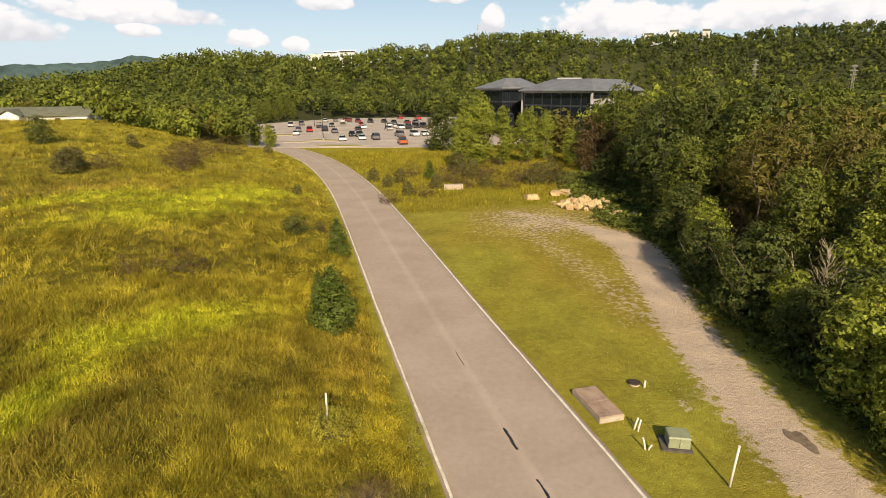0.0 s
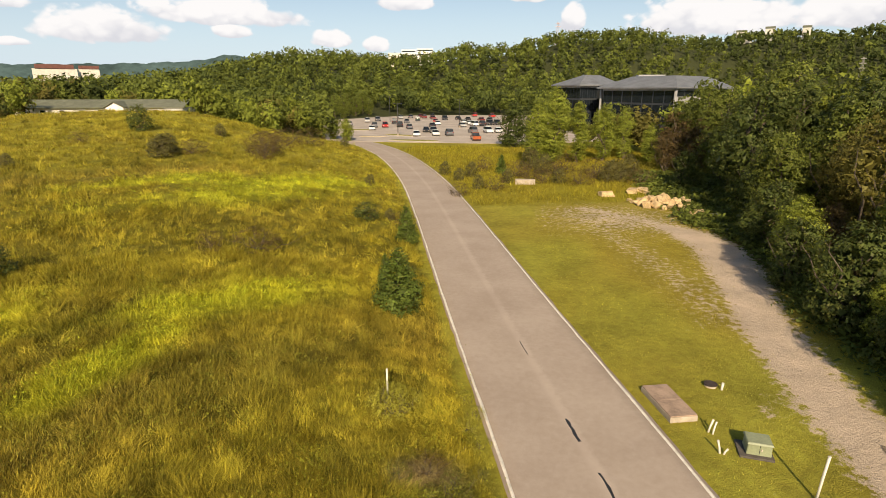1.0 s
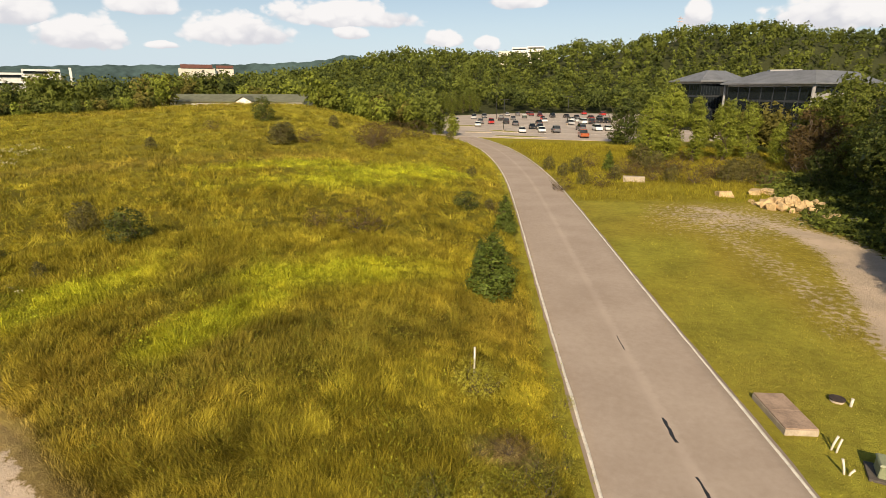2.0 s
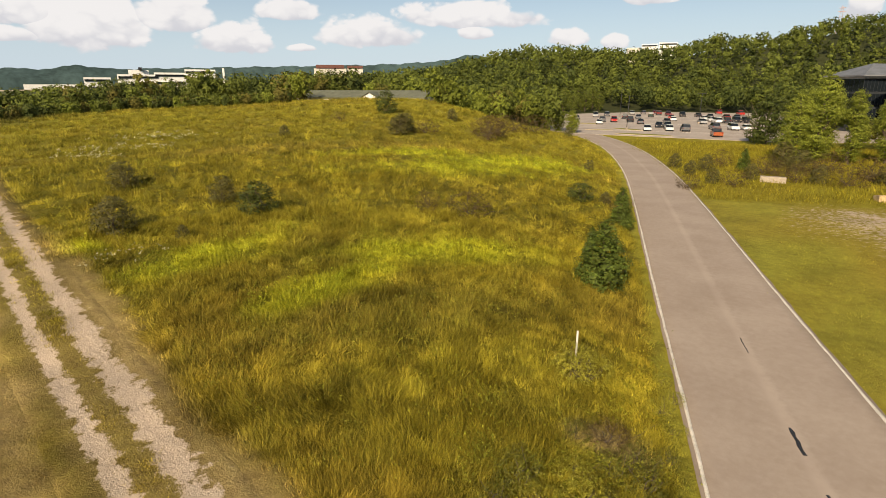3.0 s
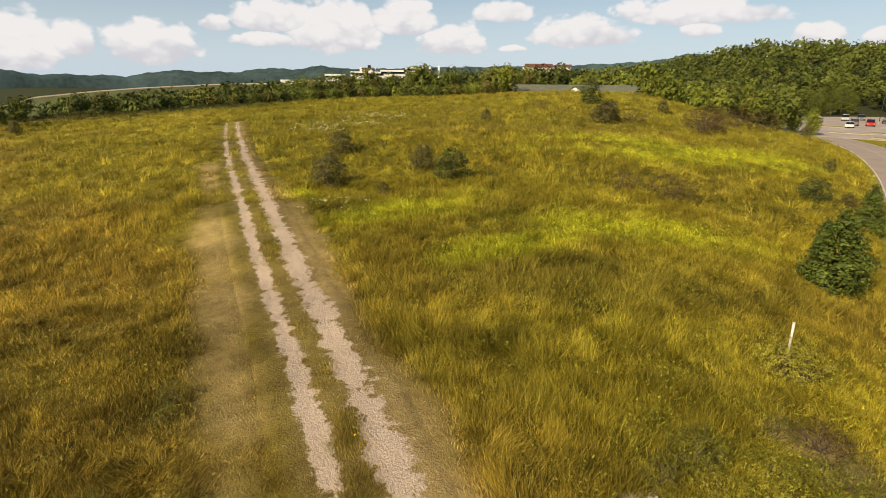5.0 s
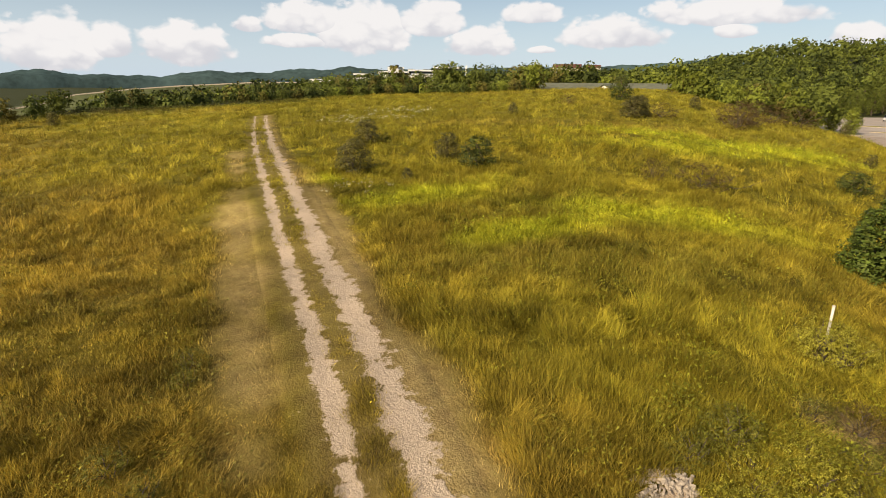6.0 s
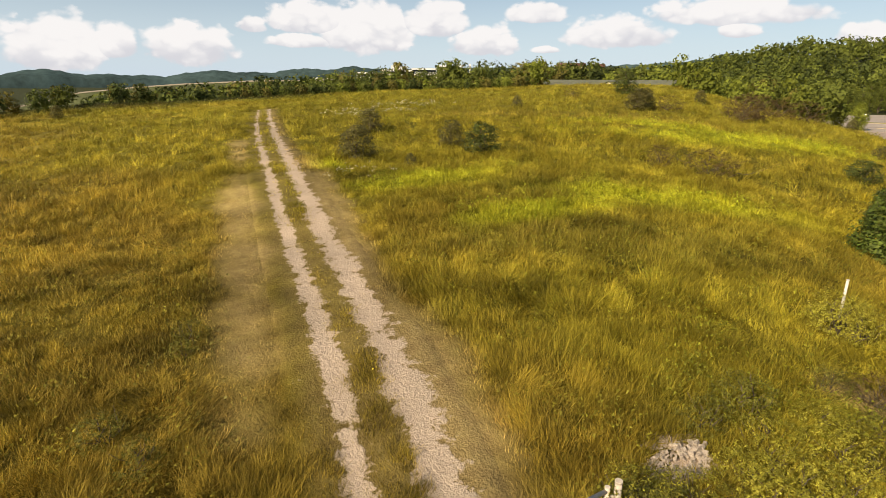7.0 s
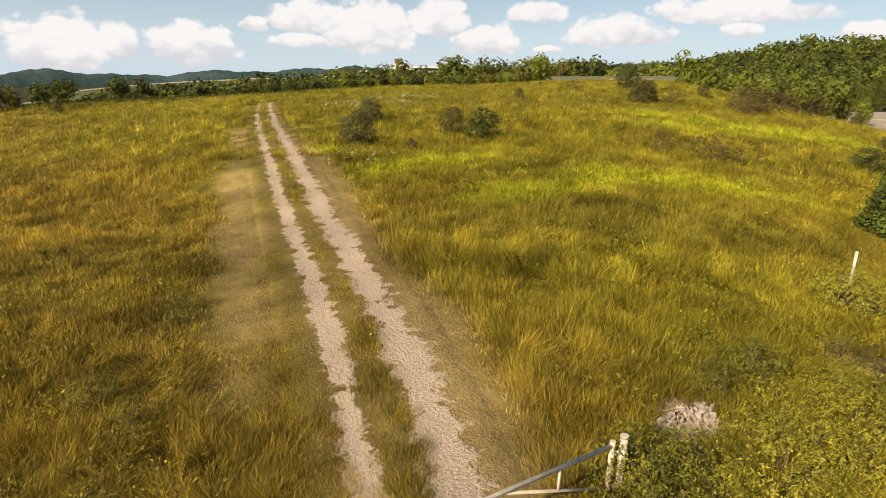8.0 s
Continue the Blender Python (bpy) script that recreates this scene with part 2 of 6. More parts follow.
def asphalt_material():
    m, nt, b = material("worn_asphalt")
    c = coords(nt)
    n1, n2, n3 = noise_tex(nt, c, 0.25, 5), noise_tex(nt, c, 3.0, 6, 0.7), noise_tex(nt, c, 60.0, 3, 0.8)
    v = math_node(nt, "ADD", math_node(nt, "MULTIPLY", n1, 0.4), math_node(nt, "ADD", math_node(nt, "MULTIPLY", n2, 0.3), math_node(nt, "MULTIPLY", n3, 0.3)))
    col = mix_rgb(nt, ramp01(nt, v, 0.34, 0.66), (0.325, 0.255, 0.198), (0.425, 0.345, 0.275))
    at = nt.nodes.new("ShaderNodeAttribute")
    at.attribute_name = "across"
    # bleached strip along the middle joint
    mid = math_node(nt, "SUBTRACT", 1.0, ramp01(nt, math_node(nt, "ABSOLUTE", math_node(nt, "ADD", at.outputs["Fac"], math_node(nt, "MULTIPLY", math_node(nt, "SUBTRACT", n2, 0.5), 0.5))), 0.05, 0.38))
    col = mix_rgb(nt, math_node(nt, "MULTIPLY", mid, math_node(nt, "ADD", math_node(nt, "MULTIPLY", n1, 0.5), 0.1)), col, (0.50, 0.405, 0.33))
    nt.links.new(col, b.inputs["Base Color"])
    b.inputs["Roughness"].default_value, b.inputs["Specular IOR Level"].default_value = 0.85, 0.25
    bump(nt, b, n3, 0.35, 0.01)
    return m


M_GROUND, M_ROAD = ground_material(), asphalt_material()
M_LEAF, M_BLADE, M_WOODS = leafy("foliage", 0.28, 0.5, 0.45), leafy("grass_blades", 0.22, 0.6, 0.42), leafy("far_foliage", 0.12, 0.7, 0.17)
M_LINE = plain("road_paint", (0.72, 0.66, 0.56), 0.7, vary=0.12, scale=2.0)
M_BARK = plain("bark", (0.11, 0.085, 0.062), 0.9, vary=0.25, scale=4, bumpy=0.5)
M_DEAD = plain("bleached_wood", (0.36, 0.29, 0.21), 0.9, vary=0.2, scale=5, bumpy=0.4)
M_LOT = plain("lot_asphalt", (0.42, 0.355, 0.295), 0.9, vary=0.1, scale=0.15, bumpy=0.1)
M_CONCRETE = plain("concrete", (0.42, 0.35, 0.27), 0.9, vary=0.12, scale=2.5, bumpy=0.3)
M_ROCK = plain("sandstone", (0.50, 0.36, 0.19), 0.9, vary=0.2, scale=1.6, bumpy=0.7)
M_LIME = plain("limestone", (0.47, 0.395, 0.315), 0.9, vary=0.2, scale=5, bumpy=0.6)
M_WHITE = plain("white_paint", (0.78, 0.76, 0.72), 0.6, vary=0.06, scale=1.0)
M_CREAM = plain("cream_wall", (0.62, 0.58, 0.50), 0.8, vary=0.06, scale=0.5)
M_GREEN = plain("green_enamel", (0.26, 0.28, 0.17), 0.5, vary=0.08, scale=1.5, bumpy=0.05)
M_STEEL = plain("galvanised_steel", (0.62, 0.53, 0.42), 0.85, 0.0, vary=0.12, scale=6, bumpy=0.1)
M_ROOF = plain("slate_roof", (0.165, 0.17, 0.18), 0.55, vary=0.12, scale=0.4, bumpy=0.2)
M_SHINGLE = plain("green_shingle", (0.14, 0.145, 0.10), 0.9, vary=0.12, scale=0.6, bumpy=0.2)
M_REDROOF = plain("red_roof", (0.15, 0.065, 0.052), 0.8, vary=0.12, scale=0.5)
M_STONEWALL = plain("grey_stone_wall", (0.30, 0.29, 0.28), 0.8, vary=0.12, scale=0.5)
M_DARK = plain("dark_trim", (0.03, 0.03, 0.032), 0.5, vary=0.1, scale=2)
M_RUBBER = plain("rubber", (0.02, 0.02, 0.02), 0.85, vary=0.1, scale=3)


def glass_dark(name, colour, rough=0.08):
    m, nt, b = material(name)
    b.inputs["Base Color"].default_value = (*colour, 1)
    b.inputs["Roughness"].default_value, b.inputs["Specular IOR Level"].default_value = rough, 0.6
    return m


M_GLASS = glass_dark("tinted_glass", (0.012, 0.016, 0.02))


def car_paint():
    m, nt, b = material("car_paint")
    info = nt.nodes.new("ShaderNodeObjectInfo")
    nt.links.new(info.outputs["Color"], b.inputs["Base Color"])
    b.inputs["Roughness"].default_value, b.inputs["Coat Weight"].default_value = 0.35, 0.6
    return m


M_CAR = car_paint()

# ---- plants of the field, by stretches of the plan ----
OCHRE, OLIVE, LIME = np.array((0.318, 0.240, 0.034)), np.array((0.302, 0.255, 0.025)), np.array((0.445, 0.435, 0.027))
DEEP, GOLD, LAWN, TAN = np.array((0.15, 0.15, 0.025)), np.array((0.42, 0.32, 0.02)), np.array((0.295, 0.272, 0.036)), np.array((0.40, 0.29, 0.115))
RUST = np.array((0.23, 0.152, 0.030))
# woodland floor, with the shade under the trees mixed into its colour
SHADED_FLOOR = np.array((0.05, 0.055, 0.02))
# x, y, half length, half width, turn in degrees
PATCHES = {
    "lime": [(-24.5, 18.2, 4.6, 2.0, 75), (-30.9, 15.2, 2.0, 0.8, 20), (-16.6, 18.2, 4.4, 1.3, 80), (-15.0, 27.1, 5.4, 2.5, 50), (-26.1, 58.2, 14.5, 5.0, 72), (-35.3, 52.8, 9.0, 2.4, 60)],
    "gold": [(-36.8, 30.5, 10.0, 1.6, 88), (-30.1, 37.0, 7.5, 2.4, 60), (-46.3, 32.3, 8.0, 2.6, 60), (-2.3, 20.6, 3.0, 1.0, 100), (-37.9, 44.1, 12.0, 3.0, 60), (-9.5, 37.2, 6.0, 2.0, 105)],
    "white": [(-67.1, 42.4, 6.0, 2.5, 40), (-61.5, 31.1, 4.0, 1.6, 30), (-27.3, 15.5, 2.2, 0.8, 60), (-63.6, 36.5, 5.0, 1.6, 40)],
    "deep": [(-12.4, 18.0, 6.0, 2.0, 50), (-26.8, 15.9, 4.0, 1.6, 50), (-4.5, 12.3, 1.6, 0.8, 60), (-18.8, 23.6, 5.0, 1.6, 70), (-2.6, 14.8, 2.2, 1.0, 90), (-13.8, 3.3, 1.6, 0.7, 20)],
    "tan": [(-17.1, 5.6, 6.5, 1.0, 163), (-28.2, 8.6, 6.0, 0.9, 163), (-9.2, 7.8, 5.0, 0.7, 160), (-41.6, 12.6, 6.0, 0.7, 163), (-2.6, 16.0, 1.3, 0.8, 0), (-23.7, 12.0, 8.0, 0.6, 163)],
}


def patch(x, y, kind, soft=0.55):
    w = np.zeros(np.shape(x))
    wob = 0.35 * waves(x, y, 1.3, 1.0) + 0.35 * waves(x, y, 3.7, 4.0)
    for px, py, a, b, turn in PATCHES[kind]:
        c, s = math.cos(radians(turn)), math.sin(radians(turn))
        u, v = ((x - px) * c + (y - py) * s) / a, (-(x - px) * s + (y - py) * c) / b
        w = np.maximum(w, 1 - smooth(1 - soft, 1 + soft, np.hypot(u, v) + wob))
    return w


DRIVE = [(15.2, 8.0), (14.3, 17.0), (14.3, 23.7), (15.0, 33.0), (16.8, 42.0), (17.8, 49.0), (16.8, 55.0), (13.5, 60.0), (8.0, 65.0)]
TRACK = [(4.9, 1.2), (2.0, 2.2), (-2.0, 3.5), (-5.7, 4.8), (-9.9, 6.2), (-15.8, 7.9), (-23.8, 10.0), (-38.4, 14.0), (-50.7, 17.6), (-68.9, 23.4), (-82.4, 28.0)]


def gravel_amount(x, y):
    d = np.abs(line_dist(x, y, DRIVE))
    core = (1.3 - d / (2.0 + 0.8 * smooth(34, 46, y))) * (1 - 0.5 * smooth(52, 60, y))
    streak = 0.46 - np.abs(line_dist(x, y, [(5.5, 64.5), (9.0, 54.0), (11.6, 43.0), (13.0, 33.0)])) / 9.0
    fan = 0.6 - np.hypot((x - 10.5) / 9.0, (y - 60.0) / 8.0) * 0.32
    rest = np.where((x > 2) & (y > 25) & (y < 70), np.maximum(streak, fan), 0)
    spill = 0.62 - 0.4 * np.hypot((x - 11.5 - 0.4 * (y - 23.2)) / 0.55, (y - 23.2) / 1.3)
    rest = np.maximum(rest, np.where((y > 20) & (y < 27), spill, 0))
    bed = 1.25 - np.hypot(((x + 3.95) * 0.9 + (y - 9.9) * 0.42) / 0.75, ((y - 9.9) * 0.9 - (x + 3.95) * 0.42) / 1.25)
    return np.clip(np.maximum(core, np.maximum(rest, bed)), 0, 1) * smooth(30, 22, x)


def clumps(x, y, cell, seed):
    """Scattered clump centres: how far the nearest lies, in cells, and three chance numbers of it."""
    best, who = np.full(np.shape(x), 9.0), np.zeros((3, *np.shape(x)))
    ix, iy = np.floor(x / cell), np.floor(y / cell)
    chance = lambda a, b, k: np.modf(np.abs(np.sin(a * 127.1 + b * 311.7 + k * 74.7 + seed) * 43758.5453))[0]
    for dx in (-1, 0, 1):
        for dy in (-1, 0, 1):
            cx, cy = ix + dx, iy + dy
            d = np.hypot(x / cell - cx - chance(cx, cy, 1), y / cell - cy - chance(cx, cy, 2))
            near = d < best
            best = np.where(near, d, best)
            for k in range(3):
                who[k] = np.where(near, chance(cx, cy, 3 + k), who[k])
    return best, who


def plant_tint(x, y, shaded_soil=False):
    """Colour of what grows at each place, or of the earth and thatch under it, shade put in."""
    d = line_dist(x, y, ROAD + LOT_SIDE) - HALF
    w1, w2 = waves(x, y, 5.3, 0.5), waves(x, y, 17.0, 3.0)
    dry = smooth(-0.5, 0.6, w1 * 0.5 + w2 * 0.5 + 1.1 * smooth(14, 3, y - 0.1 * (x + 10)) - 0.38)
    tint = OLIVE + (OCHRE - OLIVE) * dry[..., None]
    for kind, colour, amount in (("deep", DEEP, 0.32), ("gold", GOLD, 0.22), ("lime", LIME, 1.0), ("tan", TAN, 0.85)):
        tint = tint + (colour - tint) * (patch(x, y, kind) * amount)[..., None]
    south = smooth(0.8, 4.0, line_dist(x, y, TRACK)) * smooth(120, 30, np.hypot(x, y)) * (0.6 + 0.4 * waves(x, y, 2.6, 8.0))
    tint = tint + (RUST - tint) * (0.30 * south * (1 - patch(x, y, "tan")))[..., None]
    tint = tint * (1 + 0.28 * smooth(0.8, 4.0, line_dist(x, y, TRACK)) * smooth(16, 34, np.hypot(x, y)))[..., None]
    (g1, h1), (g2, h2) = clumps(x, y, 1.6, 5.0), clumps(x, y, 3.9, 8.0)
    tint = tint * (1 + 0.42 * (h1[0] - 0.5) * smooth(0.9, 0.3, g1) + 0.40 * (h2[0] - 0.5) * smooth(1.0, 0.3, g2))[..., None]
    off = -line_dist(x, y, TRACK)
    tint = tint + (TAN - tint) * (0.7 * smooth(2.3, 1.5, off) * smooth(0.5, 1.1, off))[..., None]
    # far grass tinted greener and darker, its shaded sides put into the colour
    far_shade = smooth(34, 75, np.hypot(x, y)) * smooth(16, 42, -x) * (1 - 0.5 * patch(x, y, "lime"))
    tint = tint + (DEEP * 1.3 - tint) * (0.20 * far_shade)[..., None]
    verge = smooth(1.2, 0.5, np.abs(d)) * (d > -10)
    tint = tint + (LAWN * 1.05 - tint) * (0.7 * verge)[..., None]
    right = d < -2 * HALF
    dr = -d - 2 * HALF
    lawn = LAWN * (1 + 0.12 * waves(x, y, 2.0, 1.0))[..., None] * (1 - 0.1 * (np.sin(dr * 2.6) > 0) * (dr < 7))[..., None]
    lawn = lawn + (OCHRE * 0.9 - lawn) * (0.7 * smooth(-0.4, 0.7, 0.6 * w1 + 1.0 * smooth(5, 11, dr) * smooth(22, 36, y)))[..., None]
    tint = np.where(right[..., None], lawn, tint)
    wild = right & (y > 66 + 0.25 * x + 1.5 * w1)
    tint = np.where(wild[..., None], OLIVE * 0.82 + 0.15 * (LIME - OLIVE) * smooth(-0.3, 0.5, w1)[..., None], tint)
    # thatch and bare earth under the standing grass, with the blades' shade painted in
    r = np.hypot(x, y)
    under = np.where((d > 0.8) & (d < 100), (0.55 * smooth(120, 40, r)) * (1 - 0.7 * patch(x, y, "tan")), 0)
    tint = tint * (1 - under * shaded_soil)[..., None]
    # the floor's painted shade reaches out to the wood's edge
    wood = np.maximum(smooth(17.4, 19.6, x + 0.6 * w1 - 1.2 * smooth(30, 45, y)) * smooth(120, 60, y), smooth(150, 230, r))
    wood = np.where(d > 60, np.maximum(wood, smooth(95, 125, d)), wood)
    return tint + (SHADED_FLOOR - tint) * wood[..., None]


def axis_steps(fine_lo, fine_hi, step, far, ratio=1.09):
    mid = list(np.arange(fine_lo, fine_hi + 1e-6, step))
    up, s = [mid[-1]], step
    while up[-1] < far:
        s *= ratio
        up.append(up[-1] + s)
    down, s = [mid[0]], step
    while down[-1] > -far:
        s *= ratio
        down.append(down[-1] - s)
    return np.array(down[:0:-1] + mid + up[1:])


def build_ground():
    xs, ys = axis_steps(-60, 30, 0.75, 4700), axis_steps(-4, 100, 0.75, 4700)
    X, Y = np.meshgrid(xs, ys)
    Z = ground_z(X, Y)
    n, m = X.shape
    i = np.arange(n * m).reshape(n, m)
    faces = np.stack([i[:-1, :-1], i[:-1, 1:], i[1:, 1:], i[1:, :-1]], -1).reshape(-1, 4)
    x, y = X.ravel(), Y.ravel()
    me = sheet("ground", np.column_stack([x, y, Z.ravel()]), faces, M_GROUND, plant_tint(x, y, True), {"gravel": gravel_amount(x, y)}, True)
    tagged(new("ground", me), "rolling meadow ground with mown verge and worn gravel", "ground", kind="structure")


build_ground()


def rounded(pts, n=6):
    """A smooth line through points."""
    p = [Vector((*q, 0)) if len(q) == 2 else Vector(q) for q in pts]
    out = []
    for k in range(len(p) - 1):
        a, b, c, d = p[max(k - 1, 0)], p[k], p[k + 1], p[min(k + 2, len(p) - 1)]
        for s in np.linspace(0, 1, n, endpoint=False):
            out.append(0.5 * ((2 * b) + (c - a) * s + (2 * a - 5 * b + 4 * c - d) * s * s + (3 * b - a - 3 * c + d) * s ** 3))
    return out + [p[-1]]


def strip(name, line, left, right, lift, mat, cuts=6, ragged=0.0, edge=0.0, attr=None, seed=1):
    """A ribbon along a line on the ground, from left to right of it in metres; edge: depth of its sides."""
    r = np.random.default_rng(seed)
    rows, across = [], []
    for k, p in enumerate(line):
        q = (line[min(k + 1, len(line) - 1)] - line[max(k - 1, 0)]).normalized()
        side = Vector((-q.y, q.x, 0))
        l, rt = left + ragged * r.normal(), right - ragged * r.normal()
        offs = [l + (-rt - l) * j / cuts for j in range(cuts + 1)]
        offs = [offs[0]] + offs + [offs[-1]]
        row = []
        for j, o in enumerate(offs):
            w = p + side * o
            row.append((w.x, w.y, lift))
            across.append(o)
        rows.append(row)
    v = np.array(rows)
    v[..., 2] += ground_z(v[..., 0], v[..., 1])
    v[:, 0, 2] -= edge + 0.05
    v[:, -1, 2] -= edge + 0.05
    n, m = v.shape[:2]
    i = np.arange(n * m).reshape(n, m)
    faces = np.stack([i[:-1, :-1], i[1:, :-1], i[1:, 1:], i[:-1, 1:]], -1).reshape(-1, 4)[:, ::-1]
    return sheet(name, v.reshape(-1, 3), faces, mat, None, {"across": np.array(across)}, False)


def part(name, data, parent, label="", at=None):
    ob = new(name, data)
    ob.parent = parent
    if at is not None:
        ob.matrix_basis = at
    if label:
        ob["label"] = label
    return ob


ROAD_LINE = rounded(ROAD + [(-44.0, 145.5), (-50.0, 152.0)], 8)
road = tagged(new("road", strip("road", ROAD_LINE, HALF + 0.18, HALF + 0.18, 0.06, M_ROAD, 10, 0.03)), "pale worn two-lane asphalt road with white edge lines", "road", kind="structure")
for side in (1, -1):
    a, b = (HALF + 0.06, -HALF + 0.06) if side > 0 else (-HALF + 0.06, HALF + 0.06)
    part("edge_line", strip("edge_line", ROAD_LINE[: 8 * 12], a, b, 0.072, M_LINE, 1, 0.012, 0.0, seed=3), road, "chipped white edge line")


def tarred_crack(name, y0, y1, off, wide, seed):
    line = [p for p in rounded(ROAD, 40) if y0 < p.y < y1]
    r = np.random.default_rng(seed)
    line = [p + Vector((off + 0.012 * r.normal(), 0, 0)) for p in line]
    part(name, strip(name, line, wide, wide, 0.07, M_DARK, 1, wide * 0.35, 0.0, seed=seed), road, "dark broken patch along the middle joint")


tarred_crack("crack", 19.3, 21.2, -0.05, 0.06, 5)
tarred_crack("crack", 15.6, 17.8, 0.0, 0.05, 6)
tarred_crack("crack", 26.5, 28.5, -0.05, 0.018, 7)

TRACK_LINE = rounded(TRACK, 40)


def farm_track():
    """The strip of the track, with two worn wheel ruts."""
    rows = []
    offs = np.linspace(-2.5, 2.5, 43)
    for k, p in enumerate(TRACK_LINE):
        q = (TRACK_LINE[min(k + 1, len(TRACK_LINE) - 1)] - TRACK_LINE[max(k - 1, 0)]).normalized()
        rows.append([(p.x - q.y * o, p.y + q.x * o) for o in offs])
    v = np.array(rows)
    x, y, o = v[..., 0].ravel(), v[..., 1].ravel(), np.tile(offs, len(rows))
    wear = np.maximum(0.98 - np.abs(o - 0.66) / 0.56, 1.0 - np.abs(o + 0.80) / 0.80)
    wear = np.clip(wear - 0.22 * smooth(28, 70, -x) + 0.16 * waves(x, y, 0.9) + 0.14 * waves(x, y, 0.31), 0, 1)
    z = ground_z(x, y) + 0.06 - 0.03 * np.clip(wear, 0, 1) - 0.16 * smooth(1.5, 2.5, np.abs(o))
    n, m = v.shape[:2]
    i = np.arange(n * m).reshape(n, m)
    f = np.stack([i[:-1, :-1], i[:-1, 1:], i[1:, 1:], i[1:, :-1]], -1).reshape(-1, 4)[:, ::-1]
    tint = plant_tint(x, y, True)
    tint = tint + (TAN * 0.75 - tint) * (0.4 * (1 - smooth(0.9, 1.9, np.abs(o))))[..., None]
    tagged(new("farm_track", sheet("farm_track", np.column_stack([x, y, z]), f, M_GROUND, tint, {"gravel": wear}, True)),
           "two pale gravel wheel ruts worn through dry grass", "track", kind="structure")


farm_track()


def mud_patch():
    """A damp hollow in the drive."""
    pts = []
    for k in range(26):
        a = 2 * math.pi * k / 26
        q = 1 + 0.22 * math.sin(3 * a + 1) + 0.16 * math.sin(5 * a)
        x, y = 14.95 + 0.3 * q * math.cos(a) - 0.26 * q * math.sin(a), 20.1 + 0.2 * q * math.cos(a) + 0.75 * q * math.sin(a)
        pts.append((x, y, float(ground_z(x, y)) + 0.03))
    pts.append((14.95, 20.1, float(ground_z(14.95, 20.1)) + 0.03))
    f = [(k, (k + 1) % 26, 26) for k in range(26)]
    tagged(new("mud_patch", sheet("mud_patch", pts, f, plain("damp_mud", (0.19, 0.145, 0.10), 0.7, vary=0.3, scale=3.0, bumpy=0.4))), "damp dark mud patch in the gravel drive", "mud patch", kind="structure")


mud_patch()

# ---- trees ----
GREENS = {
    "mid": (0.134, 0.156, 0.026), "dark": (0.078, 0.098, 0.022), "yellow": (0.215, 0.245, 0.032), "olive": (0.162, 0.142, 0.030),
    "green": (0.155, 0.18, 0.03), "brown": (0.115, 0.080, 0.030), "blue": (0.098, 0.132, 0.022), "red": (0.26, 0.055, 0.025), "lime": (0.35, 0.325, 0.04), "shrub": (0.125, 0.115, 0.036), "weed": (0.16, 0.155, 0.026),
}


def leaf_tris(centre, normal, size, r, slim=0.55):
    """Single pointed leaf faces at places."""
    n = len(centre)
    normal = normal / np.maximum(np.linalg.norm(normal, axis=1, keepdims=True), 1e-6)
    a = np.cross(normal, r.normal(size=(n, 3)))
    a /= np.maximum(np.linalg.norm(a, axis=1, keepdims=True), 1e-6)
    b = np.cross(normal, a)
    s = (size * r.uniform(0.6, 1.4, n))[:, None]
    v = np.stack([centre + a * s, centre - a * s * 0.7 + b * s * slim, centre - a * s * 0.7 - b * s * slim], 1)
    return v.reshape(-1, 3), np.arange(3 * n).reshape(n, 3)


def sprays(p, d, per, spread, r):
    """Several leaves round each place, in a flat spray."""
    off = r.normal(size=(len(p), per, 3)) * np.array((1, 1, 0.55)) * spread
    return (p[:, None, :] + off).reshape(-1, 3), np.repeat(d, per, 0)


def core_mesh(lobes, size, r, n=34, leaf=0.24):
    """Coarse inner foliage of the lobes, behind the leaves."""
    q = np.repeat(np.array(lobes), n, 0)
    d = r.normal(size=(len(q), 3))
    d /= np.linalg.norm(d, axis=1, keepdims=True)
    p = q[:, :3] + d * (q[:, 3] * size * r.uniform(0.10, 0.82, len(q)))[:, None] * np.stack([np.ones(len(q))] * 2 + [q[:, 4]], 1)
    return leaf_tris(p, d + r.normal(size=d.shape) * 0.5, leaf * size * q[:, 3], r, 0.6)


def crown_points(lobes, n, r, shell=0.55):
    """Places in the outer shell of a heap of lobes (x, y, z, radius, flatness), with the way out."""
    lobes = np.array(lobes)
    w = lobes[:, 3] ** 2
    pick = r.choice(len(lobes), int(n * 1.7), p=w / w.sum())
    d = r.normal(size=(len(pick), 3))
    d /= np.linalg.norm(d, axis=1, keepdims=True)
    rad = r.uniform(shell, 1.08, len(pick)) ** 0.6
    L = lobes[pick]
    p = L[:, :3] + d * (L[:, 3] * rad)[:, None] * np.stack([np.ones(len(pick))] * 2 + [L[:, 4]], 1)
    deep = np.zeros(len(p), int)
    for q in lobes:
        e = (p - q[:3]) / (q[3] * np.array([1, 1, q[4]]))
        deep += (np.linalg.norm(e, axis=1) < 0.72)
    keep = np.flatnonzero(deep == 0)[:n]
    return p[keep], d[keep]


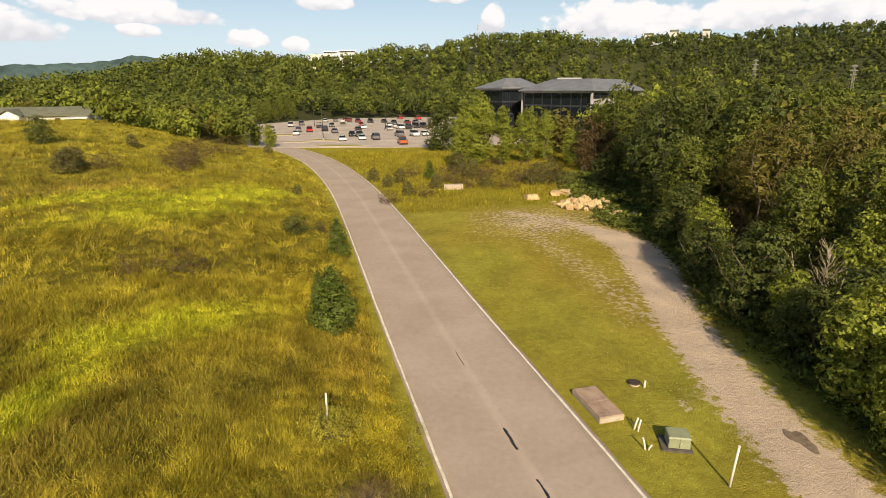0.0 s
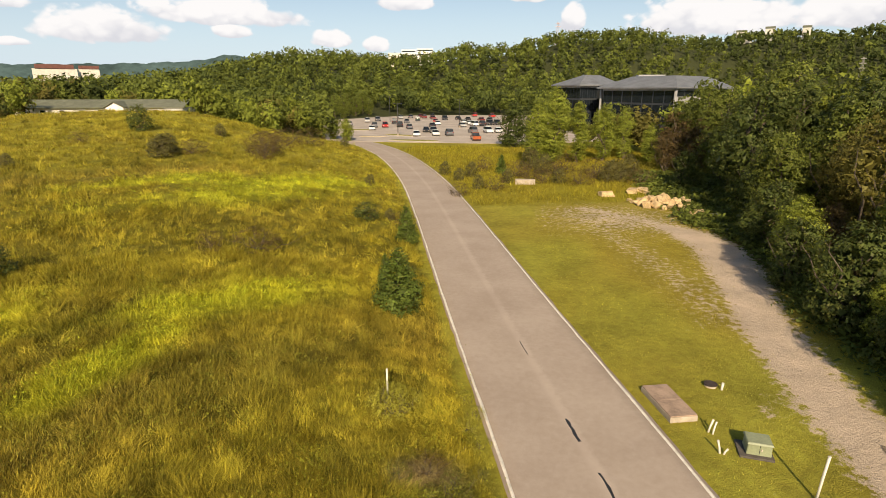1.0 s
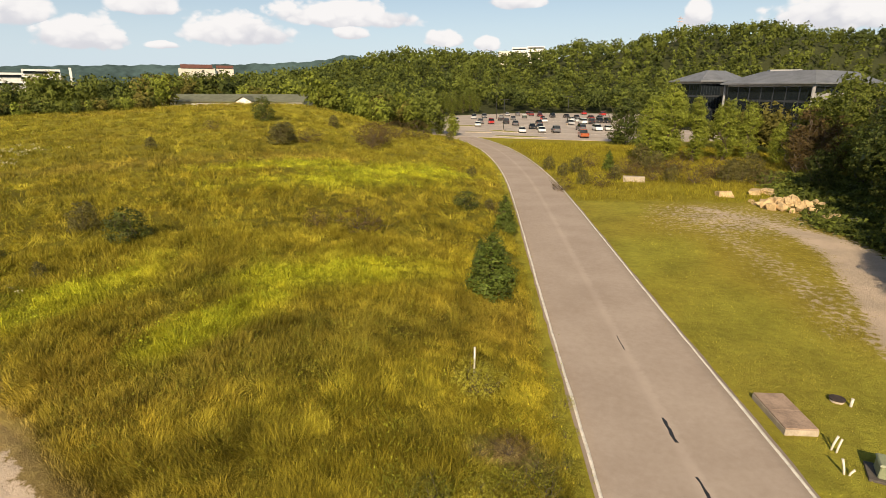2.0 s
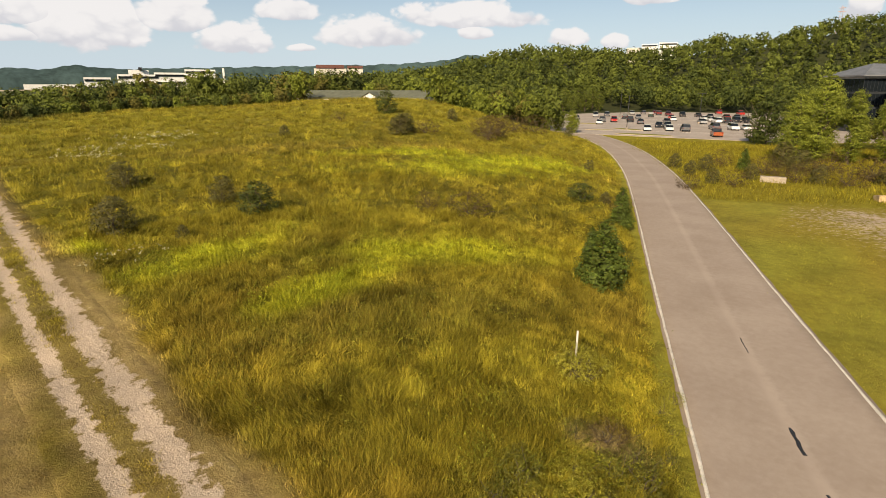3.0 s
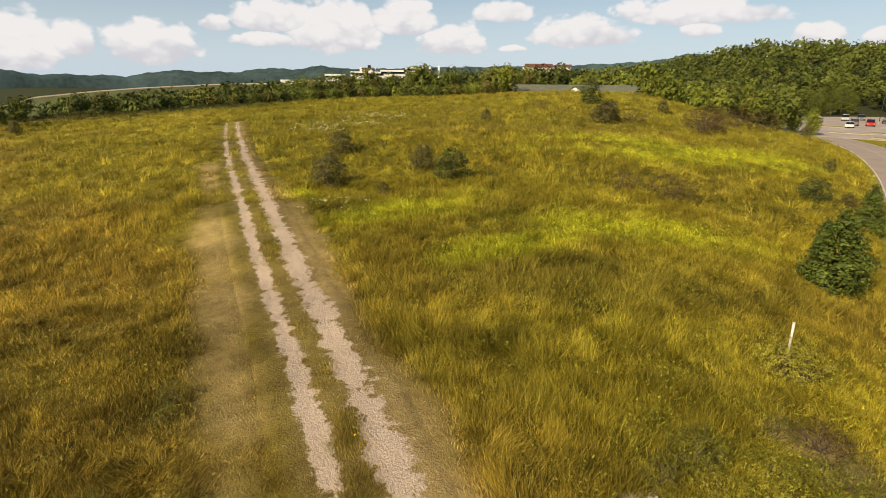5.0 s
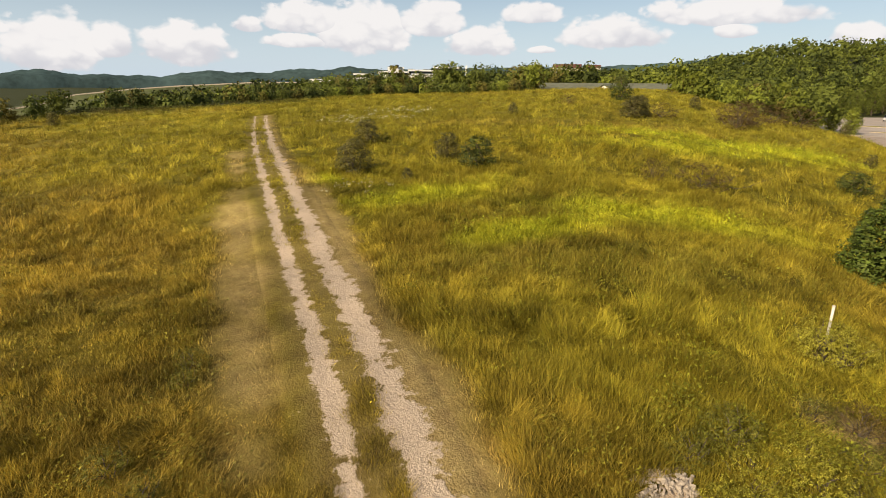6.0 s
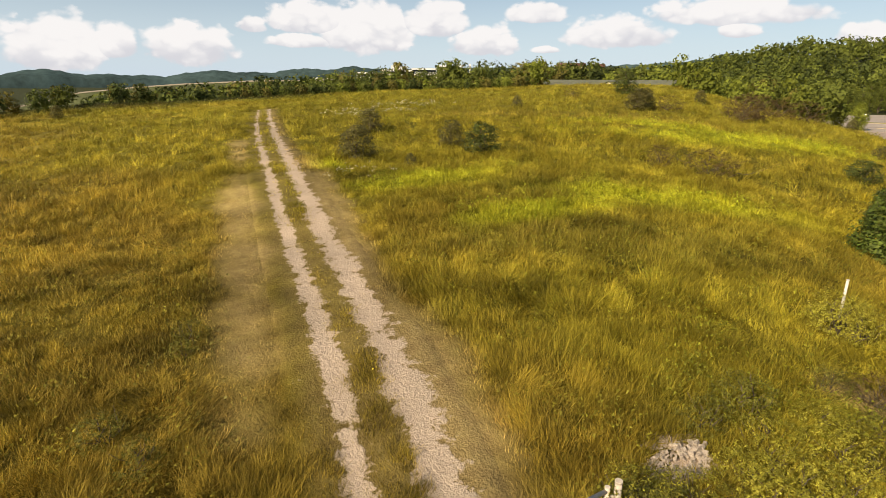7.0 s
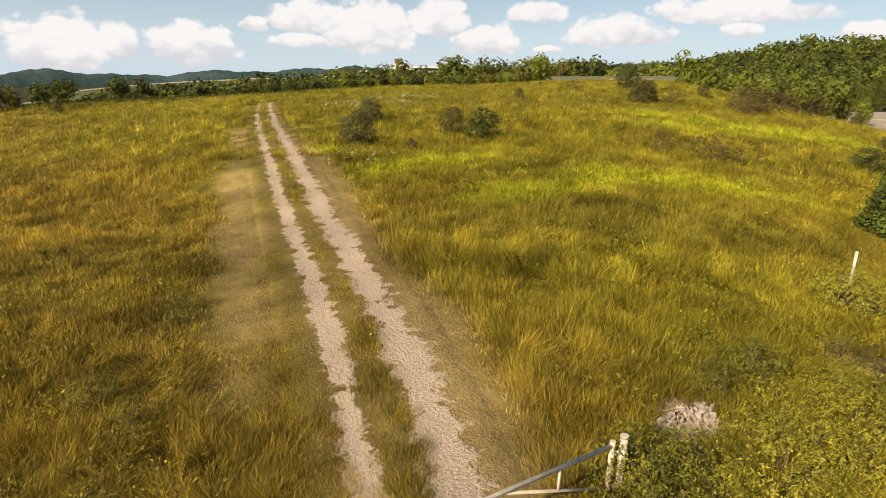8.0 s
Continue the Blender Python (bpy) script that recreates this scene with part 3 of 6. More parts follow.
def crown_lobes(h, wide, low, r, shape="oval", count=26):
    lobes = []
    for k in range(count):
        f = (k + r.uniform()) / count
        z = low + (h - low) * f
        prof = {"oval": math.sin(math.pi * (0.12 + 0.82 * f)) ** 0.7, "cone": (1 - f) ** 0.65 * 0.9 + 0.1, "round": math.sin(math.pi * (0.2 + 0.75 * f)) ** 0.5,
                "vase": 0.35 + 0.65 * f if f < 0.75 else 1.0 - (f - 0.75) * 2.2}[shape]
        a, q = r.uniform(0, 2 * math.pi), wide * prof
        rad = q * r.uniform(0.30, 0.52) + 0.07 * wide
        off = max(q - rad, 0) * r.uniform(0.55, 1.12)
        lobes.append((off * math.cos(a), off * math.sin(a), z, rad, r.uniform(0.6, 0.95)))
    return lobes


def tube(path, radii, sides=6):
    path = [Vector(p) for p in path]
    verts, faces = [], []
    for k, p in enumerate(path):
        way = (path[min(k + 1, len(path) - 1)] - path[max(k - 1, 0)]).normalized()
        a = way.orthogonal().normalized()
        b = way.cross(a)
        for j in range(sides):
            t = 2 * math.pi * j / sides
            verts.append(p + (a * math.cos(t) + b * math.sin(t)) * radii[k])
    for k in range(len(path) - 1):
        for j in range(sides):
            faces.append((k * sides + j, k * sides + (j + 1) % sides, (k + 1) * sides + (j + 1) % sides, (k + 1) * sides + j))
    return verts, faces


def join_tubes(tubes):
    verts, faces = [], []
    for v, f in tubes:
        n = len(verts)
        verts += v
        faces += [tuple(i + n for i in q) for q in f]
    return np.array([tuple(v) for v in verts]), np.array(faces)


def bent(a, b, r, sag=0.15, n=5):
    a, b = Vector(a), Vector(b)
    l = (b - a).length
    return [a.lerp(b, k / n) + Vector(r.normal(size=3)) * l * 0.04 * (0 < k < n) + Vector((0, 0, sag * l * math.sin(math.pi * k / n) * 0.4)) for k in range(n + 1)]


def make_tree(name, h, wide, low, leaves, size, green, seed, shape="oval", label="", category="tree", trunks=1, count=26, slim=0.55, bark=None, limb=0.35):
    """A tree at the origin: trunk, limbs, crown."""
    r = np.random.default_rng(seed)
    root = tagged(new(name), label, category)
    lobes = crown_lobes(h, wide, low, r, shape, count)
    stems = []
    for k in range(trunks):
        lean = Vector((r.normal() * 0.05 * h, r.normal() * 0.05 * h, h * 0.9)) if trunks == 1 else Vector((r.normal() * wide * 0.5, r.normal() * wide * 0.5, h * r.uniform(0.65, 0.9)))
        stem = bent((0.1 * k, 0.05 * k, -0.3), lean, r, 0.0, 6)
        rad = (0.022 * h + 0.03) / math.sqrt(trunks)
        stems.append(tube(stem, [rad * (1 - 0.8 * j / 6) for j in range(7)], 7))
    for one in stems:
        v, f = join_tubes([one])
        part("trunk" if trunks < 5 else "stem", sheet("trunk", v, f, bark or M_BARK, shade=True), root)
    for q in lobes[::2]:
        z0 = max(0.25 * low, q[2] - 0.9 * math.hypot(q[0], q[1]) - 0.1 * h)
        path = bent((0, 0, z0), q[:3], r)
        v, f = join_tubes([tube(path, [limb * (0.022 * h + 0.03) * (1 - 0.75 * j / 5) for j in range(6)], 5)])
        part("limb", sheet("limb", v, f, bark or M_BARK, shade=True), root)
    if leaves:
        per = 6
        leaves = int(leaves * (0.72 if h > 5 else 1.0))
        p, d = crown_points(lobes, leaves // per, r, 0.7)
        p, d = sprays(p, d, per, 1.5 * size, r)
        nrm = 1.4 * d + np.array((0, -0.1, 0.35)) + r.normal(size=p.shape) * 0.35
        v, f = leaf_tris(p, nrm, size, r, slim)
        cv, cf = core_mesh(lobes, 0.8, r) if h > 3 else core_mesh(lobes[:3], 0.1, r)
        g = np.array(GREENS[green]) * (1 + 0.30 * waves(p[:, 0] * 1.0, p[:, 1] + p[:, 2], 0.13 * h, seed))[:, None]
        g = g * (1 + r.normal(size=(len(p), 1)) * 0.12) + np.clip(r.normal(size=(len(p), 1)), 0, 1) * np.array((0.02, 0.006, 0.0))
        # inner foliage tinted darker, the shade inside the crown painted in
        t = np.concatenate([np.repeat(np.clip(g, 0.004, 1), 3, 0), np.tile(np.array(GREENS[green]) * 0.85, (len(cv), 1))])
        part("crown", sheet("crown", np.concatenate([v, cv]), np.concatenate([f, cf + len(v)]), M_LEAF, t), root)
    return root


def put(ob, x, y, turn=0.0, scale=1.0, z=None):
    s = scale if isinstance(scale, tuple) else (scale,) * 3
    ob.matrix_basis = pose(x, y, float(ground_z(x, y)) if z is None else z, 0, 0, turn) @ Matrix.Diagonal((*s, 1))
    return ob


def another(ob, x, y, turn=0.0, scale=1.0, label=""):
    c = copy_thing(ob, pose(x, y, float(ground_z(x, y)), 0, 0, turn))
    s = scale if isinstance(scale, tuple) else (scale,) * 3
    c.matrix_basis = pose(x, y, float(ground_z(x, y)), 0, 0, turn) @ Matrix.Diagonal((*s, 1))
    if label:
        c["label"] = label
    return c


# ---- woods: too many to count ----
def woods_template(seed, leaves, size, hearts):
    r = np.random.default_rng(seed)
    lobes = crown_lobes(1.0, 0.44, 0.34, r, ["round", "round", "oval"][seed % 3], 11)
    p, d = crown_points(lobes, leaves // 2, r, 0.92)
    p, d = sprays(p, d, 2, size * 0.6, r)
    v, f = leaf_tris(p, 1.5 * d + r.normal(size=p.shape) * 0.32 + np.array((0, 0, 0.3)), size, r, 0.85)
    big = sorted(lobes, key=lambda q: -q[3])[:hearts]
    cv, cf = core_mesh(big + [(0, 0, 0.5, 0.30, 1.2)], 0.8, r, 15, 0.42)
    return np.concatenate([v, cv]), np.concatenate([f, cf + len(v)])


def build_woods(name, spots, leaves, size, label, seed, greens, height, hearts=6, tops=None, sink=0.05):
    """Spots: x, y. One mesh of many leafy crowns."""
    r = np.random.default_rng(seed)
    temps = [woods_template(seed * 10 + k, leaves, size, hearts) for k in range(6)]
    V, F, T, n = [], [], [], 0
    z = ground_z(spots[:, 0], spots[:, 1])
    for k, (x, y) in enumerate(spots):
        v, f = temps[r.integers(6)]
        a, h = r.uniform(0, 2 * math.pi), height * r.uniform(0.68, 1.22)
        if tops:
            h = max(4.0, float(np.interp(math.degrees(math.atan2(-x, y)), *tops)) - z[k] + r.uniform(-2.2, 0.9))
        w = min(h, 1.35 * height) * r.uniform(0.75, 1.1)
        rot = np.array([[math.cos(a), -math.sin(a), 0], [math.sin(a), math.cos(a), 0], [0, 0, 1]])
        q = (v @ rot.T) * np.array((w, w, h)) + np.array((x, y, z[k] - sink * h))
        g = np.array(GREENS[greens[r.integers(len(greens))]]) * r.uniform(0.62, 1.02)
        # each crown's tint darkens towards its foot, shade put into the colour
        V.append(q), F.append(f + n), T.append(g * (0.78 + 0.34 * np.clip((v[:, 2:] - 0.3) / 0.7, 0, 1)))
        n += len(q)
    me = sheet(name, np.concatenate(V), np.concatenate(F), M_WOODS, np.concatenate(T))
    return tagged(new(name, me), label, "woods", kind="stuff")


def scatter(az0, az1, r0, r1, gap, seed, grow=0.0):
    """Jittered spots in a sector round the origin, azimuth to the left of +y."""
    r, out, rad = np.random.default_rng(seed), [], r0
    while rad < r1:
        g = gap * (1 + grow * (rad - r0) / max(r1 - r0, 1))
        step = math.degrees(g / rad)
        for a in np.arange(az0, az1, step):
            aa, rr = radians(a + r.uniform(-0.5, 0.5) * step), rad + r.uniform(-0.5, 0.5) * g
            out.append((-rr * math.sin(aa), rr * math.cos(aa)))
        rad += g * 0.86
    return np.array(out)


OFFICE = (38.0, 190.0)
HOUSE = (-113.0, 145.0)


def clear(spots):
    x, y = spots[:, 0], spots[:, 1]
    d = line_dist(x, y, ROAD + LOT_SIDE) - HALF
    lot = (d < 1) & (y > 132) & (y < 312 + 0.12 * x) & (x < 12) & (x > -66 - 0.32 * (y - 172))
    off = (np.abs(x - OFFICE[0]) < 34) & (y > 140) & (y < 222)
    road = (x > -60) & (x < 20) & (y < 132)
    field = (d > 0) & (d < 125) & (np.hypot(x, y) < 150) & (x < 0)
    az, far = np.degrees(np.arctan2(-x, y)), np.hypot(x, y)
    sight = (az > 32) & (az < 44.5) & (far < 192)
    house = np.hypot((x - HOUSE[0]) / 30, (y - HOUSE[1]) / 15) < 1
    return spots[~(lot | off | road | field | sight | house)]


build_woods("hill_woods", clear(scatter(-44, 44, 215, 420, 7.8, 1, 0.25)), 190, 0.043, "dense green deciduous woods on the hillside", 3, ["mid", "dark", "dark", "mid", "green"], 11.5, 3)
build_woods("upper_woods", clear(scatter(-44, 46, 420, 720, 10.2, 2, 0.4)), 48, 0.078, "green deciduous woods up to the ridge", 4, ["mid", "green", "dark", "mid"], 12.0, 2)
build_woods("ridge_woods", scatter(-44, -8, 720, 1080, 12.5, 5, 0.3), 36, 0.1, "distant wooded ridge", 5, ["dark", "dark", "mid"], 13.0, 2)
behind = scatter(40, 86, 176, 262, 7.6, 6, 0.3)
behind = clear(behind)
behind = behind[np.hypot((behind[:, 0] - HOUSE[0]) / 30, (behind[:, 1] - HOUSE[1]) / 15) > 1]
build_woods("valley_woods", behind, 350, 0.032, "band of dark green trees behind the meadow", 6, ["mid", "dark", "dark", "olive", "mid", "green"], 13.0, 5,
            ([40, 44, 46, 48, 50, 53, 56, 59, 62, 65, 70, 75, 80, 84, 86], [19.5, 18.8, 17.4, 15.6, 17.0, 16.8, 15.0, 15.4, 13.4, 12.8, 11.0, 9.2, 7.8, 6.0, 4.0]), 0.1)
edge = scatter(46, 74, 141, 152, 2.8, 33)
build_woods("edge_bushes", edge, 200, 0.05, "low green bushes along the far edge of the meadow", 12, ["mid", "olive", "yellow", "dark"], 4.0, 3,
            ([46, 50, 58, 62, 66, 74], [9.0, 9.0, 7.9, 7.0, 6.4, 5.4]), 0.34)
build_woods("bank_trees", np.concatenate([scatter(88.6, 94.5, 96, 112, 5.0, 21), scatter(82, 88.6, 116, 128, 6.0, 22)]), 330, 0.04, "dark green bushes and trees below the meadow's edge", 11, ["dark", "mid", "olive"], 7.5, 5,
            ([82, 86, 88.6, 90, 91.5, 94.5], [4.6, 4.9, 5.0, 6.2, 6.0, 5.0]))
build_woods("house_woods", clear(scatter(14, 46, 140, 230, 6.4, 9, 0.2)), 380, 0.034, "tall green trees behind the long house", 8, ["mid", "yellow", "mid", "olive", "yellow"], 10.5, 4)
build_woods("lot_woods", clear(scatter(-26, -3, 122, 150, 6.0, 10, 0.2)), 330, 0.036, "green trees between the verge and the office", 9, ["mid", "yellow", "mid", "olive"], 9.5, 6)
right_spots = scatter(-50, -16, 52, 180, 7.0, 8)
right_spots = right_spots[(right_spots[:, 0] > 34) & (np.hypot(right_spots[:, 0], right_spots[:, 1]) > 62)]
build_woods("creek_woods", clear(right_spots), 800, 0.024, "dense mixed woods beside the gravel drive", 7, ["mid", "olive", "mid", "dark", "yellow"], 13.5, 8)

# ---- distant ridges ----
def far_ridge(name, dist, az, el, mat, label):
    """A plain backdrop of hills at the horizon."""
    a = np.linspace(az[0], az[-1], 220)
    e = np.interp(a, az, el) + 0.05 * np.sin(a * 2.1) + 0.04 * np.sin(a * 5.3 + 1)
    x, y = -dist * np.sin(np.radians(a)), dist * np.cos(np.radians(a))
    top = 9.6 + dist * np.tan(np.radians(e))
    v = np.concatenate([np.column_stack([x, y, np.full_like(x, -60)]), np.column_stack([x, y, top * 0.55]), np.column_stack([x * 1.03, y * 1.03, top])])
    n = len(a)
    f = np.array([(k * n + i, k * n + i + 1, (k + 1) * n + i + 1, (k + 1) * n + i) for k in range(2) for i in range(n - 1)])
    return tagged(new(name, sheet(name, v, f, mat, shade=True)), label, "hills", kind="structure")


# the haze of distance is put into this blue-green base colour
M_FAR = plain("hazed_hills", (0.055, 0.085, 0.085), 1.0, vary=0.2, scale=0.006, bumpy=0, spec=0.0)
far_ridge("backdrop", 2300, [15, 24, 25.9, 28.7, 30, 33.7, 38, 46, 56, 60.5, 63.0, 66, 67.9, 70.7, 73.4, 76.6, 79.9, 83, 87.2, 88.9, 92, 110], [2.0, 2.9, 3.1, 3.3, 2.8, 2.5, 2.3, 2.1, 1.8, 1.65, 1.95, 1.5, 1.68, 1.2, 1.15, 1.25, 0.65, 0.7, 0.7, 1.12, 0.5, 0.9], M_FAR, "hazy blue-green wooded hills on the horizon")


def box(bm, x0, y0, z0, x1, y1, z1, bevel=0.0):
    g = bmesh.ops.create_cube(bm, size=1, matrix=Matrix.Translation(((x0 + x1) / 2, (y0 + y1) / 2, (z0 + z1) / 2)) @ Matrix.Diagonal((x1 - x0, y1 - y0, z1 - z0, 1)))
    if bevel:
        edges = {e for v in g["verts"] for e in v.link_edges}
        bmesh.ops.bevel(bm, geom=list(edges), offset=bevel, segments=2, affect="EDGES", profile=0.6)


def solid(name, boxes, mat, bevel=0.0):
    bm = bmesh.new()
    for b in boxes:
        box(bm, *b, bevel=bevel)
    me = bpy.data.meshes.new(name)
    bm.to_mesh(me)
    bm.free()
    me.materials.append(mat)
    return me


# ---- parking lot ----
def polygon(name, pts, z, mat, thick=0.0):
    bm = bmesh.new()
    f = bm.faces.new([bm.verts.new((x, y, z)) for x, y in pts])
    if thick:
        g = bmesh.ops.extrude_face_region(bm, geom=[f])
        bmesh.ops.translate(bm, verts=[v for v in g["geom"] if isinstance(v, bmesh.types.BMVert)], vec=(0, 0, -thick))
    bmesh.ops.recalc_face_normals(bm, faces=bm.faces)
    me = bpy.data.meshes.new(name)
    bm.to_mesh(me)
    bm.free()
    me.materials.append(mat)
    return me


lot = tagged(new("parking_lot", polygon("parking_lot", [(-52, 146), (-20, 145), (4, 145), (30, 160), (34, 318), (-70, 300), (-95, 262), (-80, 205), (-62, 172)], 0.10, M_LOT, 0.3)),
             "sunlit pale asphalt parking lot", "parking lot", kind="structure")


# ---- meadow: grass, weeds and flowers ----
def free_of_ways(x, y, margin=0.0):
    d = np.abs(line_dist(x, y, ROAD)) - HALF
    o = line_dist(x, y, TRACK)
    t = np.minimum(np.abs(o - 0.66) - 0.20, np.abs(o + 0.80) - 0.36) + 0.16
    stones = np.hypot((x + 4.0) / 0.6, (y - 9.8) / 1.1) > 0.9
    return (d > 0.45 + margin) & (t > 0.16 + margin) & stones


def field_spots(n, power, near, seed, az=(-32, 100), rmin=6.5, rmax=150.0):
    """Spots that thin out with distance from the foot of the path."""
    r = np.random.default_rng(seed)
    u = r.uniform(0, 1, n)
    p = 2 - power
    rad = (rmin ** p + u * (rmax ** p - rmin ** p)) ** (1 / p)
    a = np.radians(r.uniform(az[0], az[1], n))
    x, y = 0.6 - rad * np.sin(a), 0.8 + rad * np.cos(a)
    return x, y, rad


def on_field(x, y):
    d = line_dist(x, y, ROAD + LOT_SIDE) - HALF
    return (d > 0.3) & free_of_ways(x, y) & (d < 125)


def blades(x, y, rad, per, tall, seed, thick=1.0, spread=0.2, tint=None, tip=1.15, lodged=0.0):
    """Tufts of single blades; each leans with the lie of the grass around it."""
    r = np.random.default_rng(seed)
    n = len(x)
    gap, (c1, c2, c3) = clumps(x, y, 0.95, 3.0)
    small, (s1, s2, s3) = clumps(x, y, 0.42, 6.0)
    h = tall * r.uniform(0.7, 1.2, n) * (0.62 + 0.76 * c1) * (0.75 + 0.5 * s1)
    lay = 1.6 * waves(x, y, 3.3, 7.0) + 1.3 * waves(x, y, 1.3, 2.0) + 2.2 + 2.4 * (c2 - 0.5) + 4.5 * (s2 - 0.5)
    lean = 0.15 + 0.2 * waves(x, y, 2.3, 5.0) + lodged * smooth(-0.25, 0.45, waves(x, y, 1.9, 9.0) + 0.5 * (c3 - 0.5))
    m = n * per
    X, Y, H = np.repeat(x, per), np.repeat(y, per), np.repeat(h, per) * r.uniform(0.5, 1.15, m)
    L, B, W = np.repeat(lay, per), np.repeat(lean, per), np.repeat((0.0042 + 0.00034 * rad) * thick, per) * r.uniform(0.6, 1.4, m)
    sp = np.repeat(spread * (1 + rad / 40), per)
    X, Y = X + r.normal(size=m) * sp, Y + r.normal(size=m) * sp
    Z = ground_z(X, Y) - 0.03
    dx, dy = np.cos(L) * B + r.normal(size=m) * 0.42, np.sin(L) * B + r.normal(size=m) * 0.42
    drop = 1 / np.sqrt(1 + 0.55 * (dx * dx + dy * dy))
    f = r.uniform(0, 2 * math.pi, m)
    sx, sy = np.cos(f) * W, np.sin(f) * W
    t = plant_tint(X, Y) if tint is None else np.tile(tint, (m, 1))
    tone = r.uniform(0.68, 1.26, n) * (0.80 + 0.40 * c3) * (0.72 + 0.56 * s3) * np.clip(1 + 0.16 * waves(x, y, 1.5, 6.0), 0.5, 1.5)
    warm = np.repeat((c2 - 0.5) * 0.06, per)[:, None] * np.array((1.0, 0.1, -0.3))
    t = np.clip(t * np.repeat(tone, per)[:, None] * (1 + warm), 0.005, 0.9)
    tipped = t * np.array((tip * 1.03, tip, tip * 0.9))
    top = np.stack([X + dx * H, Y + dy * H, Z + H * drop], 1)
    v = np.stack([np.stack([X - sx, Y - sy, Z], 1), np.stack([X + sx, Y + sy, Z], 1), top], 1)
    return v.reshape(-1, 3), np.arange(3 * m).reshape(-1, 3), np.stack([t * 0.9, t * 0.9, tipped], 1).reshape(-1, 3)


def weeds(x, y, rad, per, tall, size, tint, seed, top_only=False):
    """Leafy plants, or their flower heads."""
    r = np.random.default_rng(seed)
    n = len(x)
    gap, who = clumps(x, y, 1.25, 11.0)
    h = np.repeat(tall * r.uniform(0.6, 1.2, n) * (0.55 + 0.9 * who[0]) * (1.15 - 0.5 * np.clip(gap, 0, 1)), per)
    f = r.uniform(0.8, 1.05, n * per) if top_only else r.uniform(0.25, 1.0, n * per)
    sp = (0.10 if top_only else 0.2) * (1.3 - f * 0.6) * (1 + np.repeat(rad, per) / 50)
    X, Y = np.repeat(x, per) + r.normal(size=n * per) * sp, np.repeat(y, per) + r.normal(size=n * per) * sp
    P = np.column_stack([X, Y, ground_z(X, Y) + h * f])
    nrm = r.normal(size=P.shape) * 0.6 + np.array((0, -0.1, 0.9))
    v, q = leaf_tris(P, nrm, 1.25 * size * (1 + np.repeat(rad, per) / 45), r, 0.5)
    t = (plant_tint(X, Y) if tint is None else np.tile(tint, (n * per, 1))) * np.repeat(r.uniform(0.7, 1.15, n), per)[:, None] * ((0.86, 1.0, 0.8) if tint is None else (1, 1, 1))
    return v, q, np.repeat(t, 3, 0)


def plants(name, made, label, category):
    v, f, t = made
    tagged(new(name, sheet(name, v, f, M_BLADE, np.clip(t, 0.004, 0.9))), label, category, kind="stuff")


